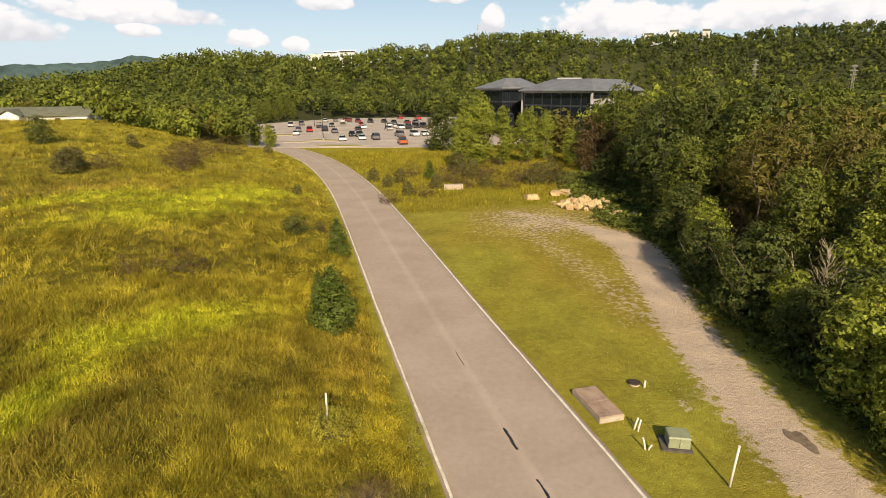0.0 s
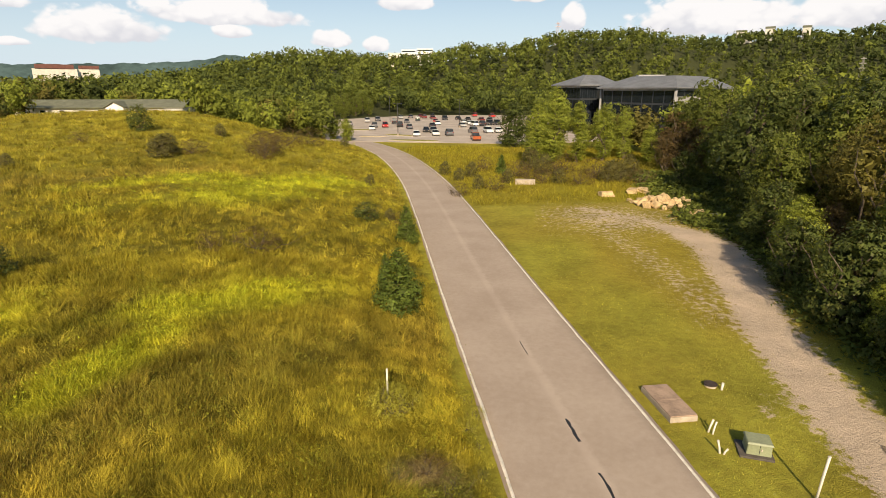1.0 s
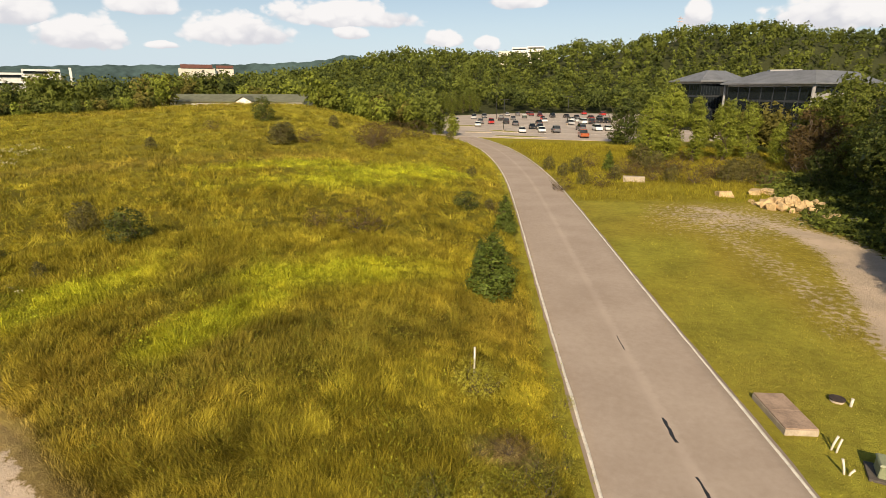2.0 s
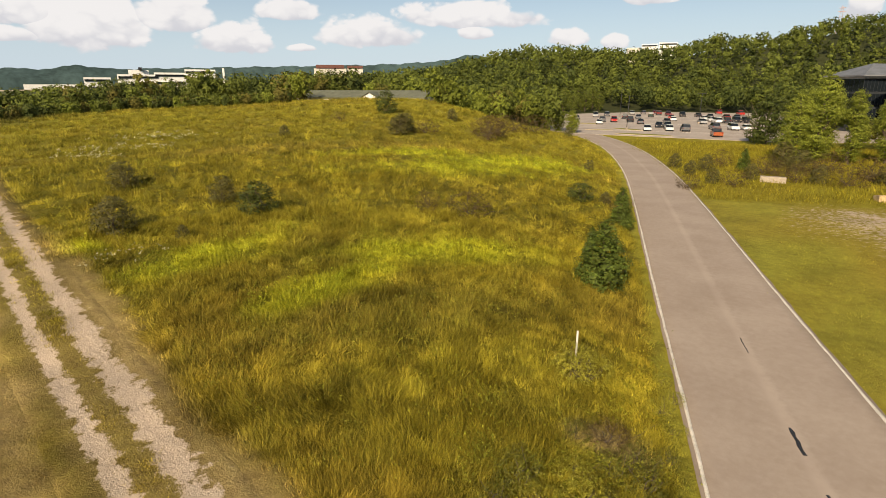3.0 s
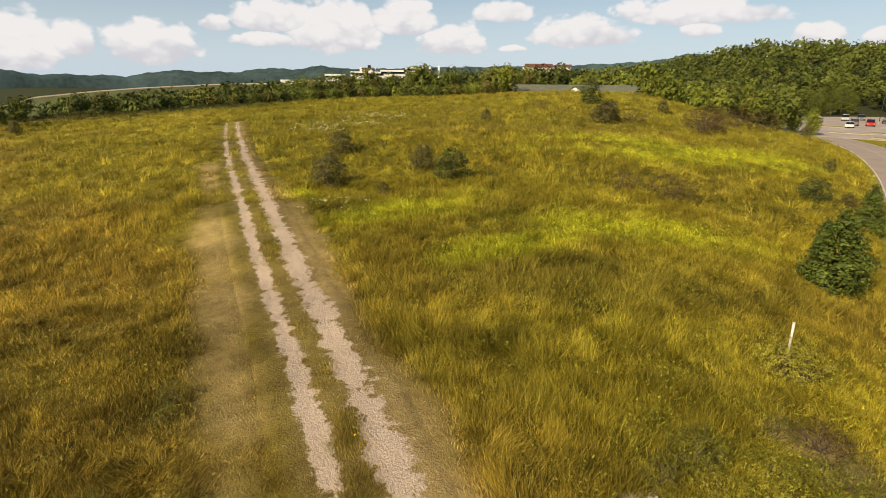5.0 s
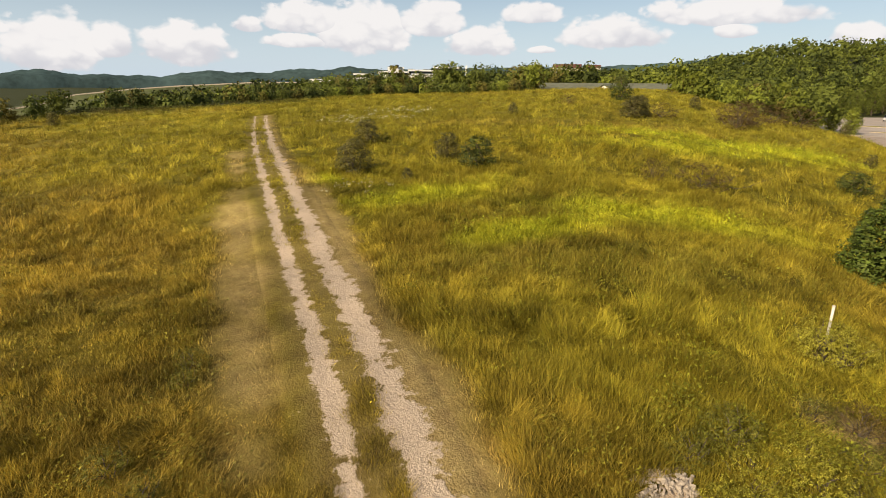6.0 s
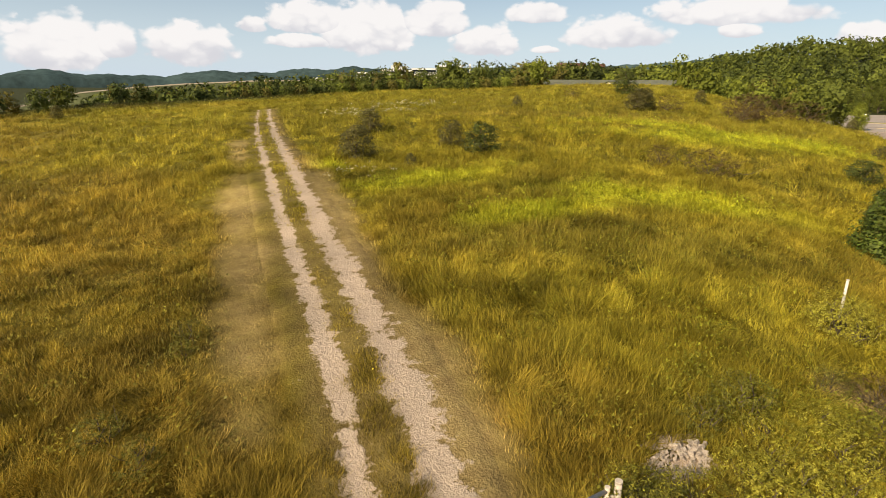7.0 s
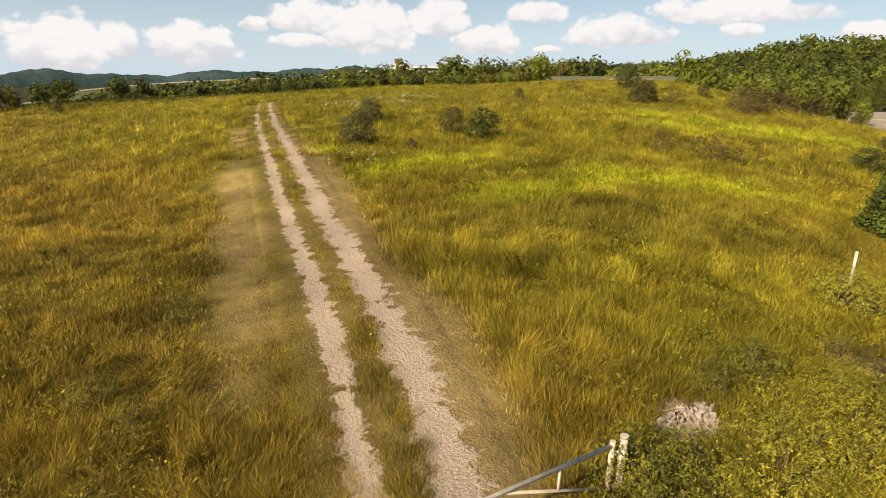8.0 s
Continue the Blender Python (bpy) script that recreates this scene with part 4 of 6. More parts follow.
def build_meadow():
    for name, label, count, power, r0, r1, per, thick in (
            ("meadow_grass", "tall dry ochre and olive meadow grass, partly lodged", 40000, 1.5, 6.5, 38.0, 26, 1.15),
            ("distant_meadow_grass", "dry ochre and olive meadow grass up the slope", 26000, 1.35, 36.0, 150.0, 24, 1.1)):
        x, y, rad = field_spots(count, power, 0, 31, rmin=r0, rmax=r1)
        k = on_field(x, y)
        x, y, rad = x[k], y[k], rad[k]
        short = patch(x, y, "tan")
        from_track = np.abs(line_dist(x, y, TRACK))
        track = smooth(2.6, 1.2, from_track) * (0.6 + 0.4 * smooth(0.2, 0.5, from_track))
        south = smooth(0.5, 4.0, line_dist(x, y, TRACK))
        tall = np.clip(0.36 - 0.06 * south + 0.22 * smooth(26, 45, rad) + 0.07 * waves(x, y, 6.0, 3.0) + 0.08 * waves(x, y, 1.9, 1.0) - 0.34 * short - 0.26 * track - 0.08 * patch(x, y, "lime"), 0.07, 1) * smooth(-0.1, 1.3, line_dist(x, y, ROAD) - HALF)
        gap, who = clumps(x, y, 0.95, 3.0)
        keep = np.random.default_rng(1).uniform(0, 1, len(x)) > 0.3 * short + 0.3 * smooth(0.40, 0.75, gap) + 0.3 * (who[0] < 0.12)
        x, y, rad, tall = x[keep], y[keep], rad[keep], tall[keep]
        plants(name, blades(x, y, rad, per, tall, 32, thick, 0.085, tip=1.10, lodged=0.6), label, "grass")
    # the verge at the foot of the path
    r = np.random.default_rng(77)
    x, y = r.uniform(-14, 5, 5000), r.uniform(-14, 8, 5000)
    k = on_field(x, y) & (np.hypot(x - 0.6, y - 0.8) < 14) & ((y < 0) | (np.hypot(x, y) < 6.5))
    plants("verge_grass", blades(x[k], y[k], np.full(k.sum(), 10.0), 8, np.full(k.sum(), 0.3), 78, 1.0, 0.2), "dry grass between the road and the farm track", "grass")
    # leafy growth in the greener stretches
    x, y, rad = field_spots(120000, 1.25, 0, 41)
    green = np.maximum.reduce([patch(x, y, k) for k in ("deep", "lime", "gold", "white")]) * 0.5 + 0.3
    gap, who = clumps(x, y, 1.25, 11.0)
    green = green * smooth(2.2, 2.9, np.abs(line_dist(x, y, TRACK))) * (1 - patch(x, y, "tan"))
    k = on_field(x, y) & (np.random.default_rng(2).uniform(0, 1, len(x)) < green * smooth(0.62, 0.25, gap) * (0.3 + 0.9 * who[1]))
    plants("meadow_weeds", weeds(x[k], y[k], rad[k], 8, 0.72, 0.026, None, 42), "leafy green weeds standing in the meadow", "weeds")
    x, y, rad = field_spots(60000, 1.25, 0, 51)
    k = on_field(x, y) & (np.random.default_rng(3).uniform(0, 1, len(x)) < 0.42 * patch(x, y, "gold") * smooth(60, 30, rad) + 0.0006)
    plants("goldenrod", weeds(x[k], y[k], rad[k], 5, 0.62, 0.026, (0.48, 0.40, 0.03), 52, True), "yellow goldenrod flower heads in the meadow", "flowers")
    k = on_field(x, y) & (np.random.default_rng(4).uniform(0, 1, len(x)) < 0.75 * patch(x, y, "white"))
    plants("white_flowers", weeds(x[k], y[k], rad[k], 5, 0.62, 0.032, (0.55, 0.50, 0.30), 53, True), "pale seed heads and white flowers in the meadow", "flowers")
    # the mown side of the road
    r = np.random.default_rng(61)
    x, y = r.uniform(2, 20, 16000), r.uniform(14, 60, 16000) ** 1.0
    d = line_dist(x, y, ROAD) + HALF
    k = (d < -0.2) & (gravel_amount(x, y) + 0.25 * waves(x, y, 1.1) < 0.45) & (y < 66 + 0.25 * x)
    rad = np.hypot(x, y)[k]
    plants("mown_grass", blades(x[k], y[k], rad, 7, np.full(k.sum(), 0.10), 62, 1.1, 0.25), "short mown verge grass beside the road", "grass")
    # rough growth past the mown part and under the trees
    x, y = r.uniform(-26, 26, 9000), r.uniform(60, 135, 9000)
    d = line_dist(x, y, ROAD + LOT_SIDE) + HALF
    k = (d < -1.2) & (y > 67 + 0.25 * x) & (gravel_amount(x, y) < 0.4)
    plants("rough_grass", blades(x[k], y[k], np.hypot(x, y)[k], 9, np.full(k.sum(), 0.6), 64, 1.0, 0.3), "rank grass and scrub beyond the mown verge", "grass")
    x, y = r.uniform(17.5, 30, 3600), r.uniform(12, 95, 3600)
    k = np.abs(line_dist(x, y, DRIVE)) > 2.3 + 0.3 * waves(x, y, 1.0)
    plants("undergrowth", weeds(x[k], y[k], np.hypot(x, y)[k], 12, 0.7, 0.085, (0.11, 0.13, 0.022), 65), "leafy undergrowth along the wood's edge", "undergrowth")


build_meadow()

# ---- single trees and shrubs ----
def plant_trees():
    dark = make_tree("tree", 6.0, 2.9, 0.4, 9000, 0.10, "dark", 101, "round", "dark green broad-leaved young tree at the drive's edge", trunks=3, count=34, slim=0.7)
    put(dark, 19.7, 32.8)
    vine = make_tree("tree", 6.2, 2.4, 0.2, 9000, 0.10, "yellow", 102, "oval", "yellow-green tree overgrown with vines beside the drive", trunks=2, count=34, slim=0.7)
    put(vine, 18.8, 22.3)
    mid = make_tree("tree", 10.0, 3.6, 0.8, 12000, 0.105, "mid", 103, "oval", "tall leafy green tree at the wood's edge", count=36, slim=0.65)
    put(mid, 26.5, 40.5, 20, 0.86)
    poplar = make_tree("tree", 13.0, 3.3, 0.8, 12500, 0.125, "yellow", 104, "oval", "sunlit yellow-green poplar beyond the mown verge", count=40, slim=0.65)
    put(poplar, 6.5, 106.0, 0, 1.05)
    feather = make_tree("tree", 10.5, 4.6, 0.6, 12500, 0.09, "olive", 105, "vase", "feathery olive-brown locust tree in the wood's edge", trunks=3, count=34, slim=0.4)
    put(feather, 28.5, 47.5, 0, 1.04)
    shade = make_tree("tree", 13.5, 5.2, 0.6, 15000, 0.12, "dark", 106, "oval", "large dark green tree shading the stone pile", count=44, slim=0.65)
    put(shade, 27.0, 68.0, 0, 1.03)
    rust = make_tree("tree", 9.5, 3.6, 1.2, 7000, 0.10, "brown", 107, "round", "rusty brown thin-leaved tree among the poplars", trunks=4, count=30, slim=0.45)
    put(rust, 27.5, 105.0)
    for tpl, spots in (
        (dark, [(23.5, 81.5, 40, 0.85), (24.4, 59.0, 90, 1.05), (22.2, 50.5, 200, 0.95), (-1.0, 137.0, 10, 1.65), (4.5, 141.0, 80, 1.4), (21.6, 26.6, 150, 0.9), (-67.0, 172.0, 30, 1.2), (-76.0, 187.0, 200, 1.3), (-94.0, 222.0, 80, 1.4), (-104.0, 252.0, 300, 1.6), (-112.0, 272.0, 10, 1.6), (-98.0, 268.0, 100, 1.4), (26.0, 19.5, 70, 1.1), (19.6, 39.5, 20, 0.8), (19.4, 27.2, 120, 0.7)]),
        (vine, [(19.4, 15.4, 80, 1.0), (24.6, 22.5, 160, 1.05), (21.6, 44.5, 250, 0.9), (-46.5, 147.0, 50, 0.95), (-52.0, 152.0, 130, 1.0), (-57.0, 157.0, 210, 1.0), (-62.0, 161.0, 20, 1.1), (-71.0, 179.0, 120, 1.2), (-84.0, 203.0, 220, 1.4), (-99.0, 238.0, 60, 1.5), (-92.0, 278.0, 20, 1.5), (26.5, 33.0, 120, 1.1), (18.6, 18.9, 200, 0.9), (19.8, 29.4, 300, 0.7), (20.4, 42.0, 30, 0.85)]),
        # the first two stand out of view, added to shade the drive's edge
        (mid, [(20.6, 14.5, 15, 0.8), (20.4, 8.5, 285, 0.9), (-83.8, 262.0, 10, 0.9), (-82.0, 276.0, 90, 1.0), (-90.0, 268.0, 40, 1.1), (-83.0, 291.0, 130, 1.1), (-88.0, 282.0, 230, 1.1), (-78.0, 286.0, 330, 0.9), (24.5, 56.0, 60, 0.95), (31.0, 58.0, 120, 1.25), (34.0, 52.0, 200, 1.2), (31.0, 40.0, 280, 1.0), (38.0, 87.0, 30, 1.75), (43.0, 79.0, 100, 1.65), (50.0, 75.0, 170, 1.65), (33.0, 106.0, 260, 1.4), (30.0, 33.0, 10, 1.0), (41.0, 62.0, 90, 1.4), (32.0, 26.0, 220, 1.05), (31.0, 90.0, 320, 1.35)]),
        (poplar, [(3.2, 105.0, 70, 0.85), (11.0, 108.5, 140, 0.86), (16.0, 111.5, 210, 0.82), (20.8, 115.5, 280, 0.78), (24.5, 110.0, 30, 0.55), (34.5, 84.0, 120, 1.15), (40.5, 70.0, 330, 1.15), (8.0, 112.0, 10, 0.9)]),
        (feather, [(33.0, 45.0, 70, 1.05), (37.0, 54.0, 140, 1.2), (29.0, 53.0, 220, 0.9), (36.0, 38.0, 300, 1.05)]),
        (shade, [(33.0, 72.0, 80, 1.05), (30.0, 78.0, 190, 0.95), (36.0, 65.0, 290, 1.05), (38.0, 96.0, 20, 1.1)]),
        (rust, [(30.5, 101.0, 120, 0.9), (25.0, 99.0, 250, 0.7), (25.0, 46.5, 70, 0.5)]),
    ):
        for x, y, turn, s in spots:
            another(tpl, x, y, turn, s)
    put(make_tree("dead_tree", 6.2, 2.9, 1.2, 0, 0.1, "brown", 108, "vase", "leafless bleached dead tree with spreading branches", trunks=4, count=150, bark=M_DEAD, limb=0.13), 22.0, 30.2)
    # by the road
    young = make_tree("young_tree", 4.2, 1.55, 0.1, 8000, 0.075, "blue", 111, "cone", "dark green young tree standing in the roadside weeds", count=64, slim=0.6)
    put(young, -6.8, 30.4, 0, (1.22, 1.22, 0.88))
    another(young, -9.6, 46.6, 100, (0.8, 0.8, 0.78), "smaller green young tree by the road's edge")
    another(young, -8.0, 32.3, 200, (0.45, 0.45, 0.62), "thin green sapling beside the young tree")
    another(young, -2.8, 92.0, 40, (0.75, 0.75, 0.75), "conical green sapling in the scrub beyond the road")
    bush = make_tree("shrub", 2.3, 1.25, 0.0, 4800, 0.066, "shrub", 112, "round", "dark grey-green bushy shrub standing in the meadow", "shrub", trunks=5, count=26, slim=0.5)
    put(bush, -43.1, 24.5, 0, (1.0, 1.0, 0.85))
    green = make_tree("shrub", 2.5, 1.4, 0.0, 4600, 0.07, "dark", 113, "round", "dark green spreading shrub in the meadow", "shrub", trunks=5, count=26, slim=0.55)
    put(green, -28.1, 24.6, 0, (1.05, 1.05, 0.78))
    brown = make_tree("shrub", 1.7, 1.7, 0.0, 4200, 0.05, "brown", 114, "round", "low brown brushy thicket in the meadow", "shrub", trunks=6, count=26, slim=0.35)
    put(brown, -17.8, 34.7, 0, (1.15, 1.15, 0.85))
    clump = make_tree("weed_clump", 0.75, 0.95, 0.0, 4800, 0.027, "lime", 115, "round", "yellow-green leafy weed clump near the pipe gate", "weeds", trunks=6, count=24, slim=0.45)
    put(clump, -3.7, 8.2, 0, 0.9)
    for x, y, turn, q in ((-1.6, 19.5, 40, 0.6), (-1.3, 20.6, 140, 0.55), (-1.0, 18.4, 240, 0.6), (-1.9, 21.8, 340, 0.55), (-3.2, 8.9, 200, 0.9), (-3.0, 10.4, 300, 0.8), (-2.3, 10.9, 70, 1.0), (-2.3, 12.8, 20, 0.9), (-2.3, 9.8, 140, 1.05), (-1.7, 11.5, 80, 1.0), (-3.4, 12.0, 260, 0.7),
                          (-4.6, 18.9, 30, (1.0, 1.0, 1.25)), (-4.95, 19.3, 130, (1.0, 1.0, 1.3)), (-4.2, 19.4, 230, (0.9, 0.9, 1.3)), (-3.0, 13.6, 60, 0.7), (-2.7, 8.4, 190, 0.9), (-1.5, 9.6, 330, 1.0), (-3.0, 11.2, 100, 0.75)):
        another(clump, x, y, turn, q)
    leafy_clump = make_tree("weed_clump", 0.8, 0.85, 0.0, 2800, 0.027, "weed", 116, "round", "dark green leafy weed clump in the grass", "weeds", trunks=5, count=20, slim=0.5)
    put(leafy_clump, -4.2, 12.4)
    for x, y, turn, q in ((-1.2, 14.6, 50, 0.9), (-0.6, 13.8, 150, 0.8), (-1.6, 15.6, 250, 0.9), (-0.9, 16.6, 350, 0.6), (-0.4, 12.6, 20, 0.8), (-3.6, 7.6, 50, 1.0), (-3.2, 8.1, 150, 1.0), (-2.8, 7.7, 250, 1.0), (-3.4, 8.7, 350, 0.8), (-3.9, 8.1, 100, 0.8), (-4.4, 11.2, 50, 0.75), (-3.5, 15.4, 150, 0.7), (-14.8, 3.4, 250, 0.7), (-14.0, 3.0, 20, 0.55), (-3.5, 7.9, 90, 0.7), (-2.9, 9.5, 10, 0.6), (-1.9, 13.2, 70, 0.6), (-2.2, 14.6, 310, 0.8), (-4.6, 13.3, 40, 0.5), (-11.5, 0.9, 40, 0.8), (-10.2, 1.4, 140, 0.7)):
        another(leafy_clump, x, y, turn, q)
    for tpl, spots in (
        (bush, [(4.0, 92.0, 50, 1.4), (2.0, 98.0, 150, 1.6), (15.0, 86.5, 250, 1.4), (-1.5, 82.5, 350, 0.9), (-7.5, 88.0, 20, 1.0), (-32.5, 17.6, 60, (1.1, 1.1, 0.9)), (-32.8, 25.5, 130, 0.8), (-53.8, 51.8, 30, 0.65), (-49.5, 87.7, 10, 0.9), (-94.4, 3.1, 70, 0.75), (-44.0, 63.6, 170, (1.6, 1.6, 1.05)), (-45.0, 65.7, 90, (1.5, 1.5, 1.0)), (-19.5, 70.7, 90, 0.6), (-38.4, 119.4, 40, 0.9), (-12.7, 53.3, 10, 0.5), (6.0, 83.0, 20, 1.0), (-5.5, 77.0, 140, 0.8), (13.5, 85.5, 70, 1.3), (17.5, 90.0, 170, 1.5), (-12.0, 90.0, 10, 0.9), (-9.0, 84.0, 40, 0.8), (-28.1, 19.1, 250, 0.35)]),
        (green, [(-14.3, 50.3, 40, (1.0, 1.0, 0.65)),  (-59.1, 81.1, 90, 1.5), ]),
        (brown, [(0.0, 88.0, 30, (1.4, 1.4, 1.5)), (8.0, 96.0, 130, (1.6, 1.6, 1.6)), (-6.0, 95.0, 230, (1.2, 1.2, 1.4)), (12.5, 93.0, 330, (1.6, 1.6, 1.5)), (-42.4, 67.5, 60, (1.4, 1.4, 1.0)), (-38.2, 83.2, 100, (2.0, 2.0, 1.7)), (-41.1, 95.8, 220, (1.8, 1.8, 1.6)), (-36.0, 75.0, 120, (2.0, 2.0, 1.9)), (-37.8, 78.5, 20, (1.6, 1.6, 1.7)), (-39.5, 102.1, 190, (2.0, 2.0, 1.8)), (9.0, 82.5, 30, (1.5, 1.5, 1.3)), (3.6, 83.5, 220, (1.1, 1.1, 1.2)), (-3.0, 76.5, 100, (1.3, 1.3, 1.0)), (-11.1, 52.4, 80, (0.9, 0.9, 0.8)), (-2.7, 16.0, 10, (0.5, 0.5, 0.45)), (-20.3, 33.2, 290, (0.7, 0.7, 0.7)), (-58.2, 67.3, 290, (0.9, 0.9, 0.8)), (23.0, 38.0, 200, 1.0), (12.0, 88.0, 10, (1.2, 1.2, 1.2)), (-7.5, 71.5, 100, (1.1, 1.1, 0.9)), (18.0, 84.0, 200, (1.4, 1.4, 1.2)), (1.5, 86.5, 300, (1.3, 1.3, 1.0)), (6.0, 91.0, 60, (1.5, 1.5, 1.2))]),
    ):
        for x, y, turn, s in spots:
            another(tpl, x, y, turn, s)


plant_trees()

# ---- things by the road ----
def thing(name, label, category, at, group=""):
    ob = tagged(new(name), label, category, group)
    ob.matrix_basis = at
    return ob


def ground_at(x, y, turn=0.0, up=0.0):
    return pose(x, y, float(ground_z(x, y)) + up, 0, 0, turn)


def round_bar(name, path, rad, mat, sides=10, cap=True):
    v, f = tube(path, [rad] * len(path), sides)
    bm = bmesh.new()
    vs = [bm.verts.new(p) for p in v]
    for q in f:
        bm.faces.new([vs[i] for i in q])
    if cap:
        bm.faces.new(vs[:sides][::-1])
        bm.faces.new(vs[-sides:])
    for fc in bm.faces:
        fc.smooth = len(fc.verts) == 4
    me = bpy.data.meshes.new(name)
    bm.to_mesh(me)
    bm.free()
    me.materials.append(mat)
    return me


def shaped(name, build, mat):
    bm = bmesh.new()
    build(bm)
    bmesh.ops.recalc_face_normals(bm, faces=bm.faces)
    me = bpy.data.meshes.new(name)
    bm.to_mesh(me)
    bm.free()
    me.materials.append(mat)
    return me


M_LID = plain("weathered_lid", (0.33, 0.235, 0.17), 0.85, vary=0.18, scale=2.0, bumpy=0.2)
M_PAD = plain("dark_pad", (0.10, 0.085, 0.07), 0.9, vary=0.15, scale=3.0, bumpy=0.3)
M_IRON = plain("cast_iron", (0.075, 0.055, 0.045), 0.7, 0.3, vary=0.2, scale=5.0)
M_PVC = plain("white_plastic", (0.66, 0.61, 0.53), 0.5, vary=0.06, scale=4.0, bumpy=0.05)


def utility_cabinet():
    root = thing("utility_cabinet", "squat sage-green steel utility cabinet on a dark pad in mown grass", "utility box", ground_at(9.6, 19.8, -9) @ Matrix.Diagonal((0.88, 0.88, 0.88, 1)))
    part("pad", solid("pad", [(-0.78, -0.6, -0.1, 0.6, 0.62, 0.10)], M_PAD, 0.02), root, "dark plinth pad")

    def body(bm):
        box(bm, -0.5, -0.42, 0.1, 0.5, 0.42, 0.62)
        for v in bm.verts:
            if v.co.z > 0.5:
                v.co.x *= 0.93
        bmesh.ops.bevel(bm, geom=list(bm.edges), offset=0.025, segments=2, affect="EDGES")

    part("body", shaped("body", body, M_GREEN), root)

    def lid(bm):
        box(bm, -0.53, -0.46, 0.622, 0.53, 0.46, 0.70)
        for v in bm.verts:
            if v.co.z > 0.66:
                v.co.x *= 0.9
                v.co.y *= 0.9
        bmesh.ops.bevel(bm, geom=list(bm.edges), offset=0.012, segments=2, affect="EDGES")

    part("lid", shaped("lid", lid, M_GREEN), root, "pale green sloped lid")
    part("door_seam", solid("door_seam", [(-0.008, -0.432, 0.14, 0.008, -0.405, 0.6)], M_DARK), root)
    part("handle", solid("handle", [(0.06, -0.46, 0.34, 0.10, -0.42, 0.44)], M_STEEL, 0.005), root, "small steel latch handle")


def vault():
    root = thing("concrete_vault", "low concrete vault with a weathered brown lid beside the road", "vault", ground_at(7.05, 22.75, 15))
    part("curb", solid("curb", [(-0.62, -1.3, -0.15, 0.62, 1.3, 0.24)], M_CONCRETE, 0.02), root, "pale concrete curb")
    for k in range(2):
        part("lid", solid("lid", [(-0.6, -1.27 + 1.275 * k, 0.243, 0.6, -0.005 + 1.275 * k, 0.30)], M_LID, 0.012), root, "weathered brown lid plate")


def manhole():
    root = thing("manhole", "dark round iron cover on a low riser in the grass", "manhole", ground_at(9.45, 24.75))
    part("riser", round_bar("riser", [(0, 0, -0.1), (0, 0, 0.10)], 0.27, M_CONCRETE, 20), root)
    part("cover", round_bar("cover", [(0, 0, 0.102), (0, 0, 0.14), (0, 0, 0.145)], 0.30, M_IRON, 24), root, "dark rusty iron cover")
    thing_m = thing("marker_stub", "short white plastic marker stub by the manhole", "marker", ground_at(9.85, 24.45), "marker stubs")
    part("stub", round_bar("stub", [(0, 0, -0.1), (0.03, 0.0, 0.33)], 0.055, M_PVC, 10), thing_m)
    part("cap", round_bar("cap", [(0.03, 0, 0.332), (0.033, 0, 0.36)], 0.062, M_PVC, 10), thing_m)


def marker(x, y, h, lean_x, lean_y, wide, label):
    root = thing("marker_post", label, "marker post", ground_at(x, y), "marker posts")
    part("post", round_bar("post", [(0, 0, -0.2), (lean_x * 0.5, lean_y * 0.5, h * 0.5), (lean_x, lean_y, h)], wide, M_PVC, 10), root)
    top = Vector((lean_x, lean_y, h))
    way = Vector((lean_x, lean_y, h)).normalized()
    part("cap", round_bar("cap", [top + way * 0.002, top + way * 0.035], wide * 1.15, M_PVC, 10), root)


utility_cabinet()
vault()
manhole()
marker(10.55, 17.3, 1.7, 0.16, 0.05, 0.045, "tall white plastic marker post leaning in mown grass")
marker(-4.96, 19.95, 1.42, 0.0, 0.0, 0.04, "white plastic marker post standing in tall grass")
marker(8.15, 20.9, 0.55, 0.16, 0.02, 0.04, "short white marker stub leaning beside the vault")
marker(8.28, 20.75, 0.5, 0.14, 0.10, 0.035, "short white marker stub leaning beside the vault")
marker(8.2, 19.5, 0.5, -0.12, 0.08, 0.04, "broken white marker stub leaning in the verge")
marker(8.28, 19.5, 0.22, 0.14, -0.02, 0.035, "broken white marker stub leaning in the verge")


def stone_mesh(name, seed, mat, rough=0.25):
    r = np.random.default_rng(seed)

    def build(bm):
        bmesh.ops.create_cube(bm, size=0.8)
        for v in bm.verts:
            v.co += Vector(r.normal(size=3)) * 0.11
        bmesh.ops.bevel(bm, geom=list(bm.edges), offset=0.07, segments=1, affect="EDGES")
        for f in bm.faces:
            f.smooth = False

    return shaped(name, build, mat)


